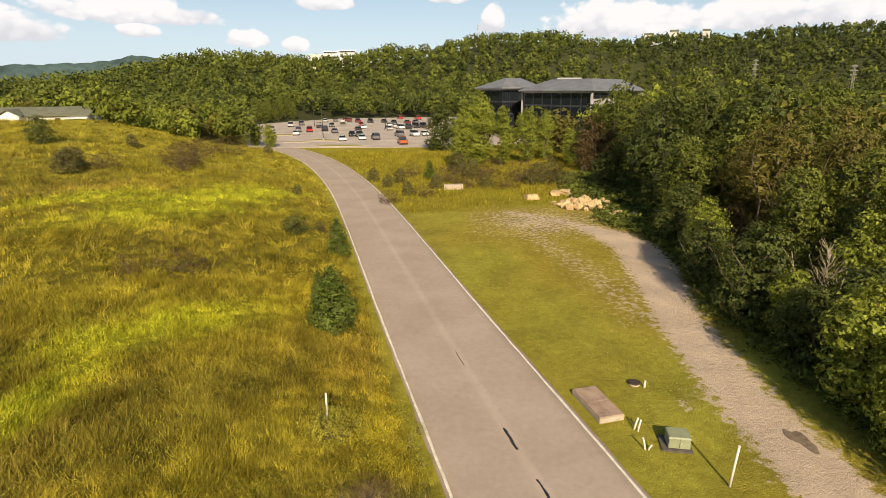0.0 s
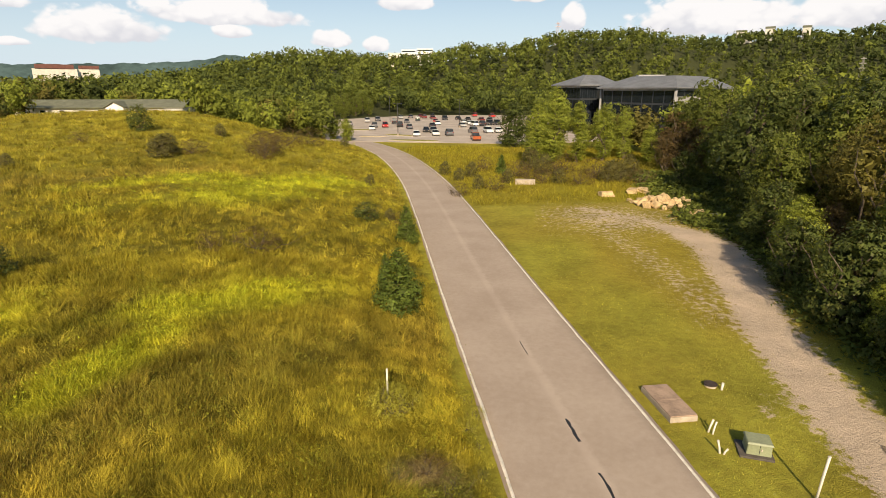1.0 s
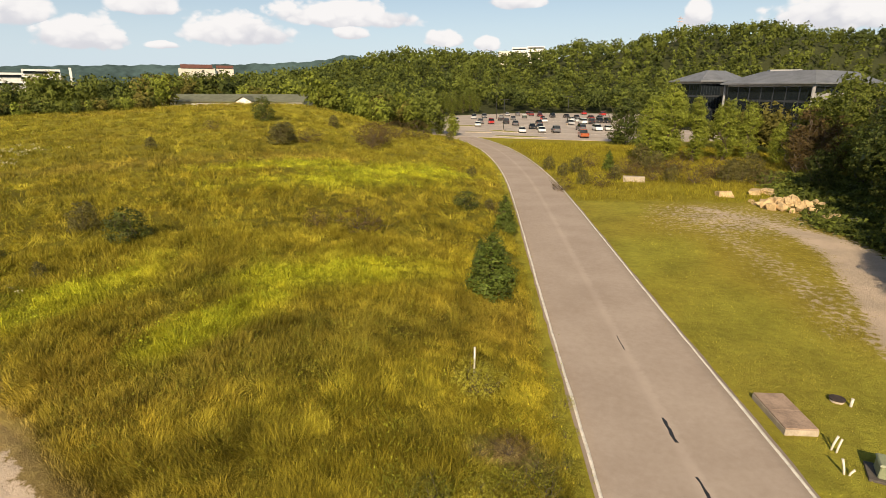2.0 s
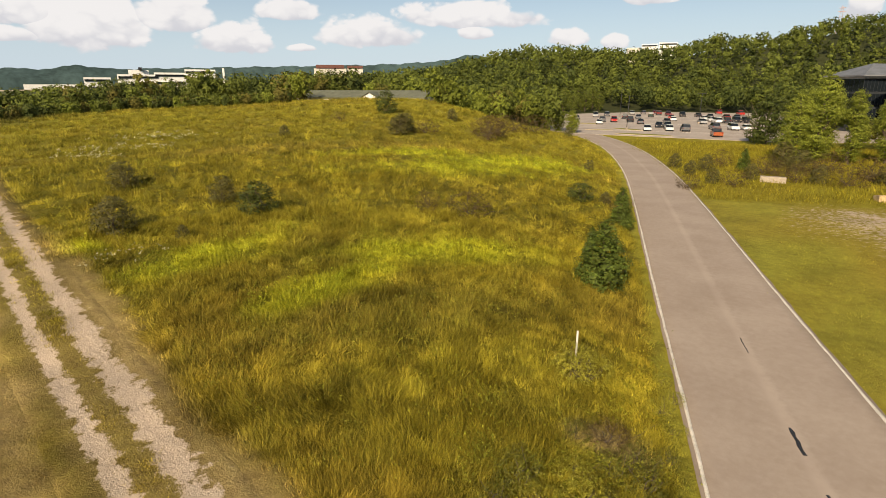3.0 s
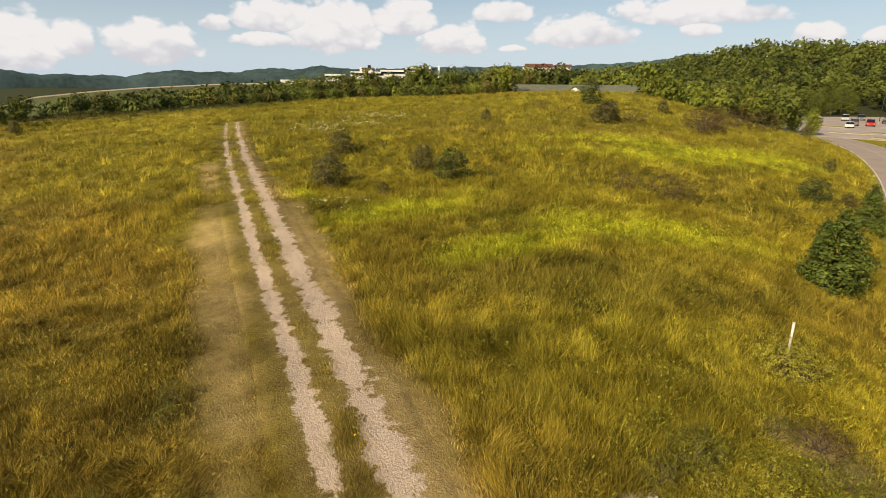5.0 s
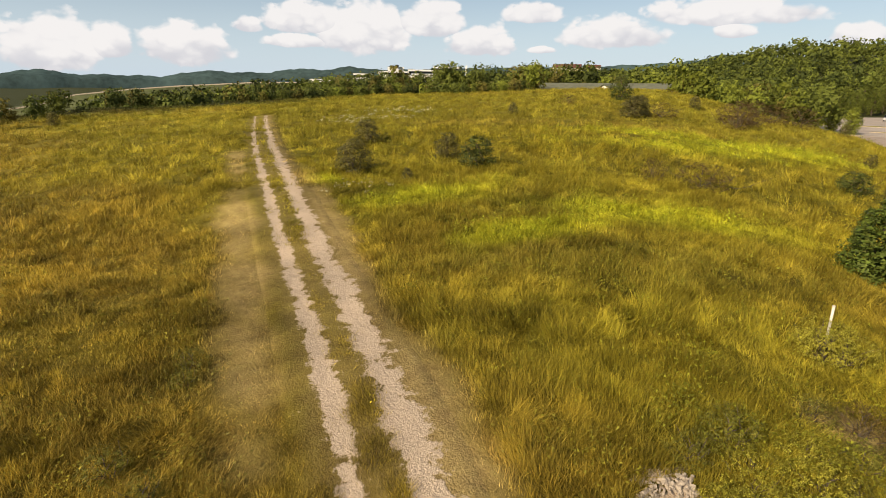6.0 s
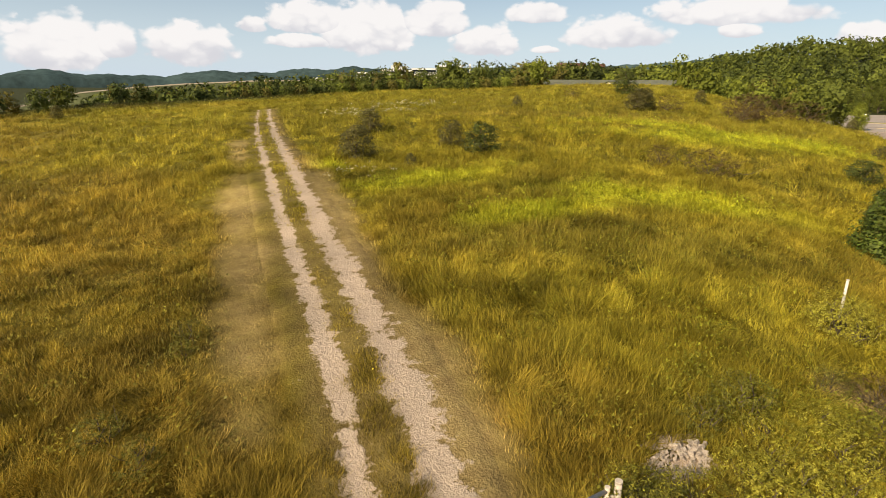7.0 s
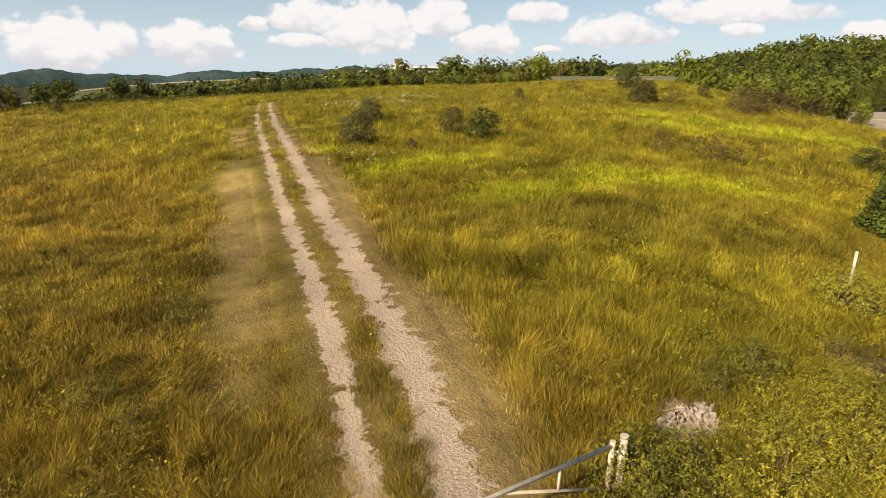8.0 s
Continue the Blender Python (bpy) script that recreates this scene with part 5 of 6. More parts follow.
def stone_pile():
    meshes = [stone_mesh("stone", 200 + k, M_ROCK) for k in range(5)]
    pile = thing("stone_pile", "heap of broken tan sandstone boulders at the drive's end", "stone pile", ground_at(17.4, 68.0))
    r = np.random.default_rng(9)
    for k in range(46):
        a, q = r.uniform(0, 2 * math.pi), math.sqrt(r.uniform(0, 1))
        x, y, s = 3.0 * q * math.cos(a), 2.4 * q * math.sin(a), r.uniform(0.5, 1.25)
        z = max(0.0, 1.15 * (1 - q) - 0.1) + s * 0.2
        m = pose(x, y, z, r.uniform(0, 360), r.uniform(0, 360), r.uniform(0, 360)) @ Matrix.Diagonal((s * 1.25, s, s * 0.75, 1))
        part("stone", meshes[k % 5], pile, at=m)
    for x, y, s, turn in ((11.7, 73.8, 1.7, 10), (15.4, 76.6, 1.6, 80), (16.9, 77.4, 1.5, 150), (17.4, 75.8, 1.0, 30), (20.0, 63.4, 1.5, 60), (14.4, 69.5, 0.8, 20), (14.1, 71.0, 0.6, 200), (19.8, 69.0, 1.0, 120)):
        b = tagged(new("boulder", meshes[int(turn) % 5]), "single tan sandstone boulder near the stone heap", "boulder", "loose boulders")
        b.matrix_basis = ground_at(x, y, turn, 0.16 * s) @ Matrix.Diagonal((s * 1.3, s, s * 0.62, 1))

    def mound(bm):
        bmesh.ops.create_grid(bm, x_segments=24, y_segments=24, size=1)
        for v in bm.verts:
            q = math.hypot(v.co.x, v.co.y)
            v.co.z = 0.55 * max(0, 1 - q) ** 0.8 - 0.05 + 0.05 * noise.noise(v.co * 4)
            v.co.x, v.co.y = v.co.x * 1.7, v.co.y * 1.5
        for f in bm.faces:
            f.smooth = True

    tagged(new("gravel_mound", shaped("gravel_mound", mound, plain("grey_gravel", (0.26, 0.245, 0.23), 0.95, vary=0.2, scale=6, bumpy=0.8))),
           "small grey gravel mound under the trees", "gravel mound").matrix_basis = ground_at(21.8, 62.6, 20)
    block = thing("concrete_block", "long pale concrete block half hidden in scrub", "concrete block", ground_at(1.1, 82.0, 4))
    part("block", solid("block", [(-1.45, -0.45, -0.1, 1.45, 0.45, 0.72)], M_CONCRETE, 0.04), block)
    part("ledge", solid("ledge", [(-1.45, -0.62, -0.1, 1.45, -0.455, 0.2)], M_CONCRETE, 0.03), block)


stone_pile()


def gate():
    root = thing("pipe_gate", "galvanised steel pipe swing gate across the farm track", "gate", pose(-3.85, 7.38, 0))
    g = float(ground_z(-3.85, 7.38))
    top, low = 1.60, 0.80
    way = Vector((-0.093, -0.996, 0))
    part("gate_post", round_bar("gate_post", [(0.06, 0.2, g - 0.3), (0.06, 0.2, 1.70)], 0.06, M_STEEL, 16), root, "pale steel hinge post")
    part("post_cap", round_bar("post_cap", [(0.06, 0.2, 1.702), (0.06, 0.2, 1.73), (0.06, 0.2, 1.745)], 0.064, M_STEEL, 16), root, "pale domed cap")
    part("hinge_sleeve", round_bar("hinge_sleeve", [(0, 0, low - 0.1), (0, 0, 1.68)], 0.045, M_STEEL, 12), root)
    part("hinge", round_bar("hinge", [(0, 0, 1.45), (0.06, 0.2, 1.45)], 0.035, M_STEEL, 8), root)
    part("hinge", round_bar("hinge", [(0, 0, low), (0.06, 0.2, low)], 0.035, M_STEEL, 8), root)
    part("top_rail", round_bar("top_rail", [Vector((0, 0, top)), way * 5.4 + Vector((0, 0, top))], 0.036, M_STEEL, 14), root)
    a, b = Vector((0, 0, low)), way * 2.05 + Vector((0, 0, top - 0.03))
    part("brace", round_bar("brace", [a, b], 0.024, M_STEEL, 10), root)
    q = a.lerp(b, 0.52)
    part("strut", round_bar("strut", [q, Vector((q.x, q.y, top - 0.04))], 0.022, M_STEEL, 8), root)
    e = way * 5.4
    g2 = float(ground_z(-3.85 + e.x, 7.38 + e.y))
    part("latch_post", round_bar("latch_post", [(e.x - 0.1, e.y - 0.12, g2 - 0.3), (e.x - 0.1, e.y - 0.12, 1.75)], 0.07, M_STEEL, 14), root)


gate()


def riprap():
    meshes = [stone_mesh("stone", 300 + k, M_LIME) for k in range(4)]
    root = thing("riprap", "flat patch of pale broken limestone riprap in the grass", "stones", pose(0, 0, 0))
    r = np.random.default_rng(12)
    n = 0
    for _ in range(1200):
        u, v = r.uniform(-1, 1), r.uniform(-1, 1)
        if math.hypot(u, v) > 0.85 + 0.35 * noise.noise(Vector((u * 2.2, v * 2.2, 3.0))) or n >= 290:
            continue
        x, y = -4.0 + 0.46 * u - 0.20 * v, 9.65 + 0.25 * u + 1.25 * v
        s = r.uniform(0.05, 0.125)
        part("stone", meshes[n % 4], root, at=pose(x, y, float(ground_z(x, y)) + 0.02 + 0.03 * r.uniform(), r.uniform(0, 360), r.uniform(0, 360), r.uniform(0, 360)) @ Matrix.Diagonal((s * 1.3, s, s * 0.6, 1)))
        n += 1


riprap()

# ---- parking lot furniture and cars ----
def island(pts, label):
    root = tagged(new("traffic_island"), label, "traffic island", "islands of the parking lot")
    part("kerb", polygon("kerb", pts, 0.25, M_CONCRETE, 0.3), root, "pale concrete kerb")
    cx, cy = sum(p[0] for p in pts) / len(pts), sum(p[1] for p in pts) / len(pts)
    part("lawn", polygon("lawn", [(cx + (x - cx) * 0.9, cy + (y - cy) * 0.9) for x, y in pts], 0.28, M_ISLAND, 0.1), root)


M_ISLAND = plain("island_grass", (0.22, 0.21, 0.035), 0.95, vary=0.25, scale=1.5, bumpy=0.5)


def oval(cx, cy, a, b, turn=0.0):
    c, s = math.cos(radians(turn)), math.sin(radians(turn))
    return [(cx + a * math.cos(t) * c - b * math.sin(t) * s, cy + a * math.cos(t) * s + b * math.sin(t) * c) for t in np.linspace(0, 2 * math.pi, 20, endpoint=False)]


island(oval(-36.5, 167, 6.0, 1.6, -30), "mown grass island with pale kerb in the lot")
island(oval(-28.5, 149.5, 7.5, 2.0, -4), "mown grass island at the lot's entrance")
island(oval(-55.0, 188, 4.5, 2.2, 5), "small grass island among parked cars")
island(oval(-43.0, 161.0, 4.0, 0.7, 10), "narrow grass island by the entrance drive")

for k, (y, x0, x1) in enumerate(((163, -40, -6), (199, -46, -8), (226, -52, -8), (252, -56, -8))):
    part("stall_line", strip("stall_line", [Vector((x0 + (x1 - x0) * t / 8, y + 2 * t / 8, 0)) for t in range(9)], 0.1, 0.1, 0.11, M_LINE, 1), lot, "faded white stall line")


def light_pole(x, y, h):
    root = thing("light_pole", "tall dark steel lamp post in the parking lot", "lamp post", pose(x, y, 0.1), "lot lights")
    part("base", round_bar("base", [(0, 0, 0), (0, 0, 0.7)], 0.28, M_CONCRETE, 12), root, "concrete footing")
    part("pole", round_bar("pole", [(0, 0, 0.7), (0, 0, h)], 0.10, M_DARK, 10), root)
    part("arm", round_bar("arm", [(-0.7, 0, h - 0.1), (0.7, 0, h - 0.1)], 0.05, M_DARK, 8), root)
    for s in (-1, 1):
        part("lamp_head", solid("lamp_head", [(s * 0.95 - 0.3, -0.18, h - 0.2, s * 0.95 + 0.3, 0.18, h - 0.04)], M_DARK, 0.02), root)


light_pole(-36.5, 166.0, 9.5)
light_pole(-52.0, 222.0, 11.0)
light_pole(-22.0, 205.0, 10.0)


def car_template(kind):
    """A parked car that faces +y: sedan, suv or pickup."""
    L, W, H, hood = {"sedan": (4.7, 1.82, 1.45, 0.95), "suv": (4.75, 1.9, 1.75, 1.1), "pickup": (5.6, 1.95, 1.85, 1.15)}[kind]
    root = tagged(new("car"), "parked car", "car", "cars in the parking lot")

    def body(bm):
        prof = [(-L / 2, 0.35), (-L / 2, hood * 0.95), (-L / 2 + 0.25, hood), (L / 2 - 0.4, hood * 0.93), (L / 2, hood * 0.72), (L / 2, 0.35)]
        lo = [bm.verts.new((-W / 2, y, z)) for y, z in prof]
        hi = [bm.verts.new((W / 2, y, z)) for y, z in prof]
        bm.faces.new(lo), bm.faces.new(hi[::-1])
        for k in range(len(prof)):
            bm.faces.new((lo[k], hi[k], hi[(k + 1) % len(prof)], lo[(k + 1) % len(prof)]))
        bmesh.ops.bevel(bm, geom=list(bm.edges), offset=0.07, segments=2, affect="EDGES")

    part("body", shaped("body", body, M_CAR), root)
    y0, y1 = {"sedan": (-1.55, 1.05), "suv": (-2.2, 1.0), "pickup": (-0.5, 1.35)}[kind]
    taper = {"sedan": (0.55, 0.75), "suv": (0.2, 0.65), "pickup": (0.12, 0.6)}[kind]

    def cabin(bm, a0, a1, z0, z1, inset):
        v = []
        for z, f in ((z0, 0.0), (z1, 1.0)):
            for sx, sy in ((-1, 0), (1, 0), (1, 1), (-1, 1)):
                y = (a0 + taper[0] * f) if sy == 0 else (a1 - taper[1] * f)
                v.append(bm.verts.new((sx * (W / 2 - 0.08 - inset - 0.12 * f), y, z)))
        for q in ((0, 1, 5, 4), (1, 2, 6, 5), (2, 3, 7, 6), (3, 0, 4, 7), (4, 5, 6, 7), (3, 2, 1, 0)):
            bm.faces.new([v[i] for i in q])

    part("cabin_glass", shaped("cabin_glass", lambda bm: cabin(bm, y0, y1, hood - 0.02, H - 0.05, 0.0), M_GLASS), root, "dark tinted windows")

    def roof(bm):
        box(bm, -W / 2 + 0.17, y0 + taper[0] - 0.04, H - 0.048, W / 2 - 0.17, y1 - taper[1] + 0.04, H + 0.02, 0.02)

    part("roof", shaped("roof", roof, M_CAR), root)
    if kind == "pickup":
        part("bed", solid("bed", [(-W / 2 + 0.12, -L / 2 + 0.12, hood - 0.01, W / 2 - 0.12, -0.62, hood + 0.012)], M_DARK), root, "dark open cargo bed")
    for sx in (-1, 1):
        for y in (-L * 0.30, L * 0.31):
            w = part("wheel", round_bar("wheel", [(sx * (W / 2 - 0.2), y, 0.34), (sx * (W / 2 + 0.02), y, 0.34)], 0.34, M_RUBBER, 14), root, "black tyre")
            part("rim", round_bar("rim", [(sx * (W / 2 + 0.022), y, 0.34), (sx * (W / 2 + 0.032), y, 0.34)], 0.2, M_STEEL, 10), w, "silver rim")
        part("tail_light", solid("tail_light", [(sx * (W / 2 - 0.22) - 0.1, -L / 2 - 0.015, hood * 0.72, sx * (W / 2 - 0.22) + 0.1, -L / 2 + 0.05, hood * 0.88)], M_TAIL), root, "red tail light")
        part("headlight", solid("headlight", [(sx * (W / 2 - 0.28) - 0.14, L / 2 - 0.05, hood * 0.55, sx * (W / 2 - 0.28) + 0.14, L / 2 + 0.012, hood * 0.68)], M_STEEL), root, "clear headlight")
    return root


M_TAIL = plain("red_lens", (0.25, 0.012, 0.01), 0.2, vary=0.05)
PAINT = {"white": (0.78, 0.78, 0.76), "silver": (0.42, 0.42, 0.42), "grey": (0.13, 0.13, 0.135), "black": (0.016, 0.016, 0.018), "red": (0.42, 0.02, 0.015), "maroon": (0.16, 0.015, 0.015), "green": (0.02, 0.045, 0.03), "copper": (0.36, 0.09, 0.03)}
CARS = [
    [("silver", "sedan", -65.9, 211.7), ("silver", "pickup", -64.8, 233.8), ("grey", "suv", -62.6, 243.0), ("white", "sedan", -50.5, 187.7), ("grey", "suv", -53.5, 202.1),
     ("red", "suv", -49.5, 202.6), ("black", "suv", -51.2, 226.1), ("black", "suv", -44.8, 206.5), ("grey", "sedan", -39.2, 196.8), ("white", "sedan", -30.7, 164.6), ("grey", "sedan", -47.0, 230.6)],
    [("silver", "sedan", -57.4, 266.9), ("grey", "sedan", -53.5, 272.0), ("green", "suv", -45.6, 248.3), ("maroon", "sedan", -49.9, 279.2), ("black", "sedan", -30.6, 181.5),
     ("maroon", "suv", -46.5, 270.5), ("grey", "suv", -27.6, 178.2), ("white", "sedan", -25.4, 168.0), ("black", "sedan", -32.2, 204.9), ("maroon", "sedan", -41.0, 262.0)],
    [("red", "sedan", -35.5, 234.8), ("white", "sedan", -32.4, 219.7), ("black", "suv", -34.6, 257.7), ("grey", "suv", -21.3, 168.7), ("black", "sedan", -28.6, 258.5),
     ("white", "sedan", -23.4, 231.5), ("black", "sedan", -23.3, 251.1), ("silver", "sedan", -21.4, 208.6), ("white", "suv", -17.6, 214.7), ("white", "sedan", -20.4, 224.8)],
    [("black", "suv", -14.6, 216.0), ("maroon", "sedan", -17.2, 248.8), ("black", "suv", -11.9, 222.2), ("black", "suv", -8.9, 222.5), ("red", "suv", -23.6, 290.1), ("red", "pickup", -14.2, 283.8),
     ("grey", "suv", -15.0, 179.4), ("copper", "pickup", -12.0, 153.4), ("white", "suv", -10.1, 180.0), ("white", "sedan", -7.0, 182.0), ("grey", "sedan", -13.5, 249.3), ("black", "sedan", -44.6, 283.9)],
]


def park_cars():
    made = {k: car_template(k) for k in ("sedan", "suv", "pickup")}
    names = {"sedan": "saloon car", "suv": "sport utility vehicle", "pickup": "pickup truck"}
    r, used = np.random.default_rng(5), set()
    for row in CARS:
        for paint, kind, x, y in row:
            m = pose(x, y + 0.6, 0.115, 0, 0, 16 + r.normal() * 3 + 180 * (r.uniform() < 0.4))
            ob = made[kind] if kind not in used else copy_thing(made[kind], m)
            used.add(kind)
            ob.matrix_basis = m @ Matrix.Diagonal((1.13, 1.13, 1.13, 1))
            ob["label"] = f"{paint} {names[kind]} parked on sunlit asphalt"
            for c in ob.children:
                if c.name.split(".")[0] in ("body", "roof"):
                    c.color = (*PAINT[paint], 1)


park_cars()

# ---- buildings ----
def prism(name, pts, z0, z1, mat):
    return polygon(name, pts, z1, mat, z1 - z0)


def hip_roof(name, pts, over, z, inset, rise, mat):
    """A low hipped roof with a flat top over a convex plan."""
    c = Vector((sum(p[0] for p in pts) / len(pts), sum(p[1] for p in pts) / len(pts)))

    def build(bm):
        rings = []
        for grow, zz in ((over, z - 0.35), (over, z), (-inset, z + rise)):
            ring = []
            for p in pts:
                d = Vector(p) - c
                ring.append(bm.verts.new((*(c + d * (1 + grow / d.length)), zz)))
            rings.append(ring)
        n = len(pts)
        for a, b in zip(rings[:-1], rings[1:]):
            for k in range(n):
                bm.faces.new((a[k], a[(k + 1) % n], b[(k + 1) % n], b[k]))
        bm.faces.new(rings[-1])
        bm.faces.new(rings[0][::-1])

    return shaped(name, build, mat)


def wall_panel(name, a, b, z0, z1, out, mat, thick=0.3):
    """An upright panel on the line from a to b, proud of it by out."""
    a, b = Vector(a), Vector(b)
    n = Vector(((b - a).y, -(b - a).x)).normalized()
    q = [a + n * out, b + n * out, b + n * (out - thick), a + n * (out - thick)]
    return polygon(name, [(p.x, p.y) for p in q], z1, mat, z1 - z0)


M_FASCIA = plain("pale_fascia", (0.30, 0.30, 0.30), 0.5, vary=0.06, scale=0.5)


def office():
    base = float(ground_z(38, 185)) - 0.5
    root = thing("office_building", "three-storey dark glass office with grey hipped roofs", "office building", pose(0, 0, 0))
    eave = 14.1
    blocks = [
        [(41.2, 160.5), (58.0, 173.5), (66.0, 196.0), (38.0, 207.0), (25.0, 180.5)],
        [(18.9, 189.0), (24.4, 191.0), (34.0, 208.0), (20.0, 216.0), (12.2, 200.0)],
    ]
    for k, pts in enumerate(blocks):
        z = eave + (0.0, 0.9, 0.9)[k]
        part("wall", prism("wall", pts, base, z - 0.36, M_DARKWALL), root, "dark glazed wall")
        part("roof", hip_roof("roof", pts, 2.2, z, 8.5, 3.2, M_ROOF), root, "grey hipped metal roof")
        n = len(pts)
        faces = {0: (0, 4), 1: (0, 4), 2: (3, 0)}[k]
        for i in faces:
            a, b = Vector(pts[i]), Vector(pts[(i + 1) % n])
            stone = k == 0 and i == 0
            for s in range(3):
                z1 = z - 0.9 - s * 3.9
                if stone:
                    part("stone_band", wall_panel("stone_band", a, b, z1 - 3.9, z1 - 1.55, 0.15, M_STONEWALL), root, "grey stone band")
                    m = 6
                    for j in range(m):
                        p, q = a.lerp(b, (j + 0.08) / m), a.lerp(b, (j + 0.92) / m)
                        part("window", wall_panel("window", p, q, z1 - 1.5, z1, 0.06, M_GLASS), root)
                else:
                    m = 7
                    for j in range(m):
                        p, q = a.lerp(b, (j + 0.06) / m), a.lerp(b, (j + 0.94) / m)
                        part("window", wall_panel("window", p, q, z1 - 3.3, z1, 0.06, M_GLASS), root)
            part("fascia", wall_panel("fascia", a, b, z - 0.9, z - 0.4, 0.25, M_FASCIA), root, "pale fascia strip")
    for x, y in ((24.6, 182.5), (41.0, 160.0), (59.5, 173.5)):
        part("column", round_bar("column", [(x, y, base), (x, y, eave - 0.4)], 0.4, M_STONEWALL, 12), root, "pale round column")
    part("roof_vent", solid("roof_vent", [(36, 186, 16.6, 44, 190, 17.9)], M_FASCIA, 0.1), root, "pale rooftop vent housing")
    part("roof_vent", solid("roof_vent", [(46, 188, 16.6, 50, 191, 17.6)], M_FASCIA, 0.1), root, "pale rooftop vent housing")


M_DARKWALL = plain("dark_glazing", (0.035, 0.038, 0.042), 0.25, vary=0.15, scale=0.4, bumpy=0.05, spec=0.5)
office()


def long_house():
    a, b = Vector((-134.0, 138.5)), Vector((-93.5, 150.0))
    mid, way = (a + b) / 2, (b - a).normalized()
    ln = (b - a).length
    base = min(float(ground_z(*a)), float(ground_z(*b))) - 0.3
    turn = math.degrees(math.atan2(way.y, way.x))
    root = thing("long_house", "long low house with grey-green roof and white gable", "house", pose(mid.x, mid.y, base, 0, 0, turn))
    top, ridge, d = 8.9 - base, 10.9 - base, 6.0
    part("wall", solid("wall", [(-ln / 2, -d, 0, ln / 2, d, top)], M_CREAM), root, "cream siding walls")

    def gable(bm, x0, x1, y0, y1, z0, z1, over, along):
        if along == "x":
            pts = [[(x, y0 - over, z0 - 0.2), (x, (y0 + y1) / 2, z1), (x, y1 + over, z0 - 0.2), (x, y1 + over, z0 - 0.4), (x, (y0 + y1) / 2, z1 - 0.22), (x, y0 - over, z0 - 0.4)] for x in (x0 - over, x1 + over)]
        else:
            pts = [[(x0 - over, y, z0 - 0.2), ((x0 + x1) / 2, y, z1), (x1 + over, y, z0 - 0.2), (x1 + over, y, z0 - 0.4), ((x0 + x1) / 2, y, z1 - 0.22), (x0 - over, y, z0 - 0.4)] for y in (y0 - over, y1)]
        r = [[bm.verts.new(p) for p in q] for q in pts]
        for k in range(6):
            bm.faces.new((r[0][k], r[0][(k + 1) % 6], r[1][(k + 1) % 6], r[1][k]))
        bm.faces.new(r[0]), bm.faces.new(r[1][::-1])

    part("roof", shaped("roof", lambda bm: gable(bm, -ln / 2, ln / 2, -d, d, top + 0.2, ridge, 0.7, "x"), M_SHINGLE), root, "grey-green shingle roof")
    gx = ln * 0.11

    def front(bm):
        pts = [(-2.2, 0), (2.2, 0), (2.2, top), (0, top + 1.25), (-2.2, top)]
        f = bm.faces.new([bm.verts.new((gx + x, -d - 2.5, z)) for x, z in pts])
        g = bmesh.ops.extrude_face_region(bm, geom=[f])
        bmesh.ops.translate(bm, verts=[v for v in g["geom"] if isinstance(v, bmesh.types.BMVert)], vec=(0, 4.0, 0))

    part("gable_wall", shaped("gable_wall", front, M_WHITE), root, "bright white gable wall")
    part("gable_roof", shaped("gable_roof", lambda bm: gable(bm, gx - 2.2, gx + 2.2, -d - 2.5, 0, top + 0.3, top + 1.6, 0.45, "y"), M_SHINGLE), root, "grey-green gable roof")
    for k in range(9):
        x = -ln / 2 + 2 + k * (ln - 4) / 8
        if abs(x - gx) < 3:
            continue
        w = part("window", solid("window", [(x - 0.6, -d - 0.05, top - 1.9, x + 0.6, -d + 0.1, top - 0.7)], M_GLASS), root)
        part("window_frame", solid("window_frame", [(x - 0.7, -d - 0.04, top - 2.0, x + 0.7, -d + 0.08, top - 1.91), (x - 0.7, -d - 0.04, top - 0.69, x + 0.7, -d + 0.08, top - 0.6)], M_WHITE), w)
    part("porch_roof", solid("porch_roof", [(ln / 2 - 4.5, -d - 2.6, top - 0.9, ln / 2 + 0.5, -d - 0.02, top - 0.7)], M_WHITE, 0.03), root, "white porch roof")
    for x in (ln / 2 - 4.3, ln / 2 + 0.3):
        part("porch_post", solid("porch_post", [(x - 0.08, -d - 2.5, 0, x + 0.08, -d - 2.34, top - 0.91)], M_WHITE), root)


long_house()


def far_block(root, az0, az1, dist, z0, z1, deep, storeys, mat, glass=True):
    a = Vector((-dist * math.sin(radians(az0)), dist * math.cos(radians(az0))))
    b = Vector((-dist * math.sin(radians(az1)), dist * math.cos(radians(az1))))
    n = Vector((-(b - a).y, (b - a).x)).normalized()
    if n.dot(a) < 0:
        n = -n
    part("block", polygon("block", [(p.x, p.y) for p in (a, b, b + n * deep, a + n * deep)], z1, mat, z1 - z0), root)
    step = (z1 - z0) / storeys if storeys else 0
    for s in range(storeys if glass else 0):
        zt = z1 - 0.25 * min(step, 4.5) - s * min(step, 4.5)
        p, q = a.lerp(b, 0.03), a.lerp(b, 0.97)
        pts = [p - n * 0.5, q - n * 0.5, q + n * 0.2, p + n * 0.2]
        part("window_band", polygon("window_band", [(v.x, v.y) for v in pts], zt, M_GLASS, 0.27 * min(step, 4.5)), root, "dark window band")


def z_at(el, dist, eye):
    return eye + dist * math.tan(radians(el))


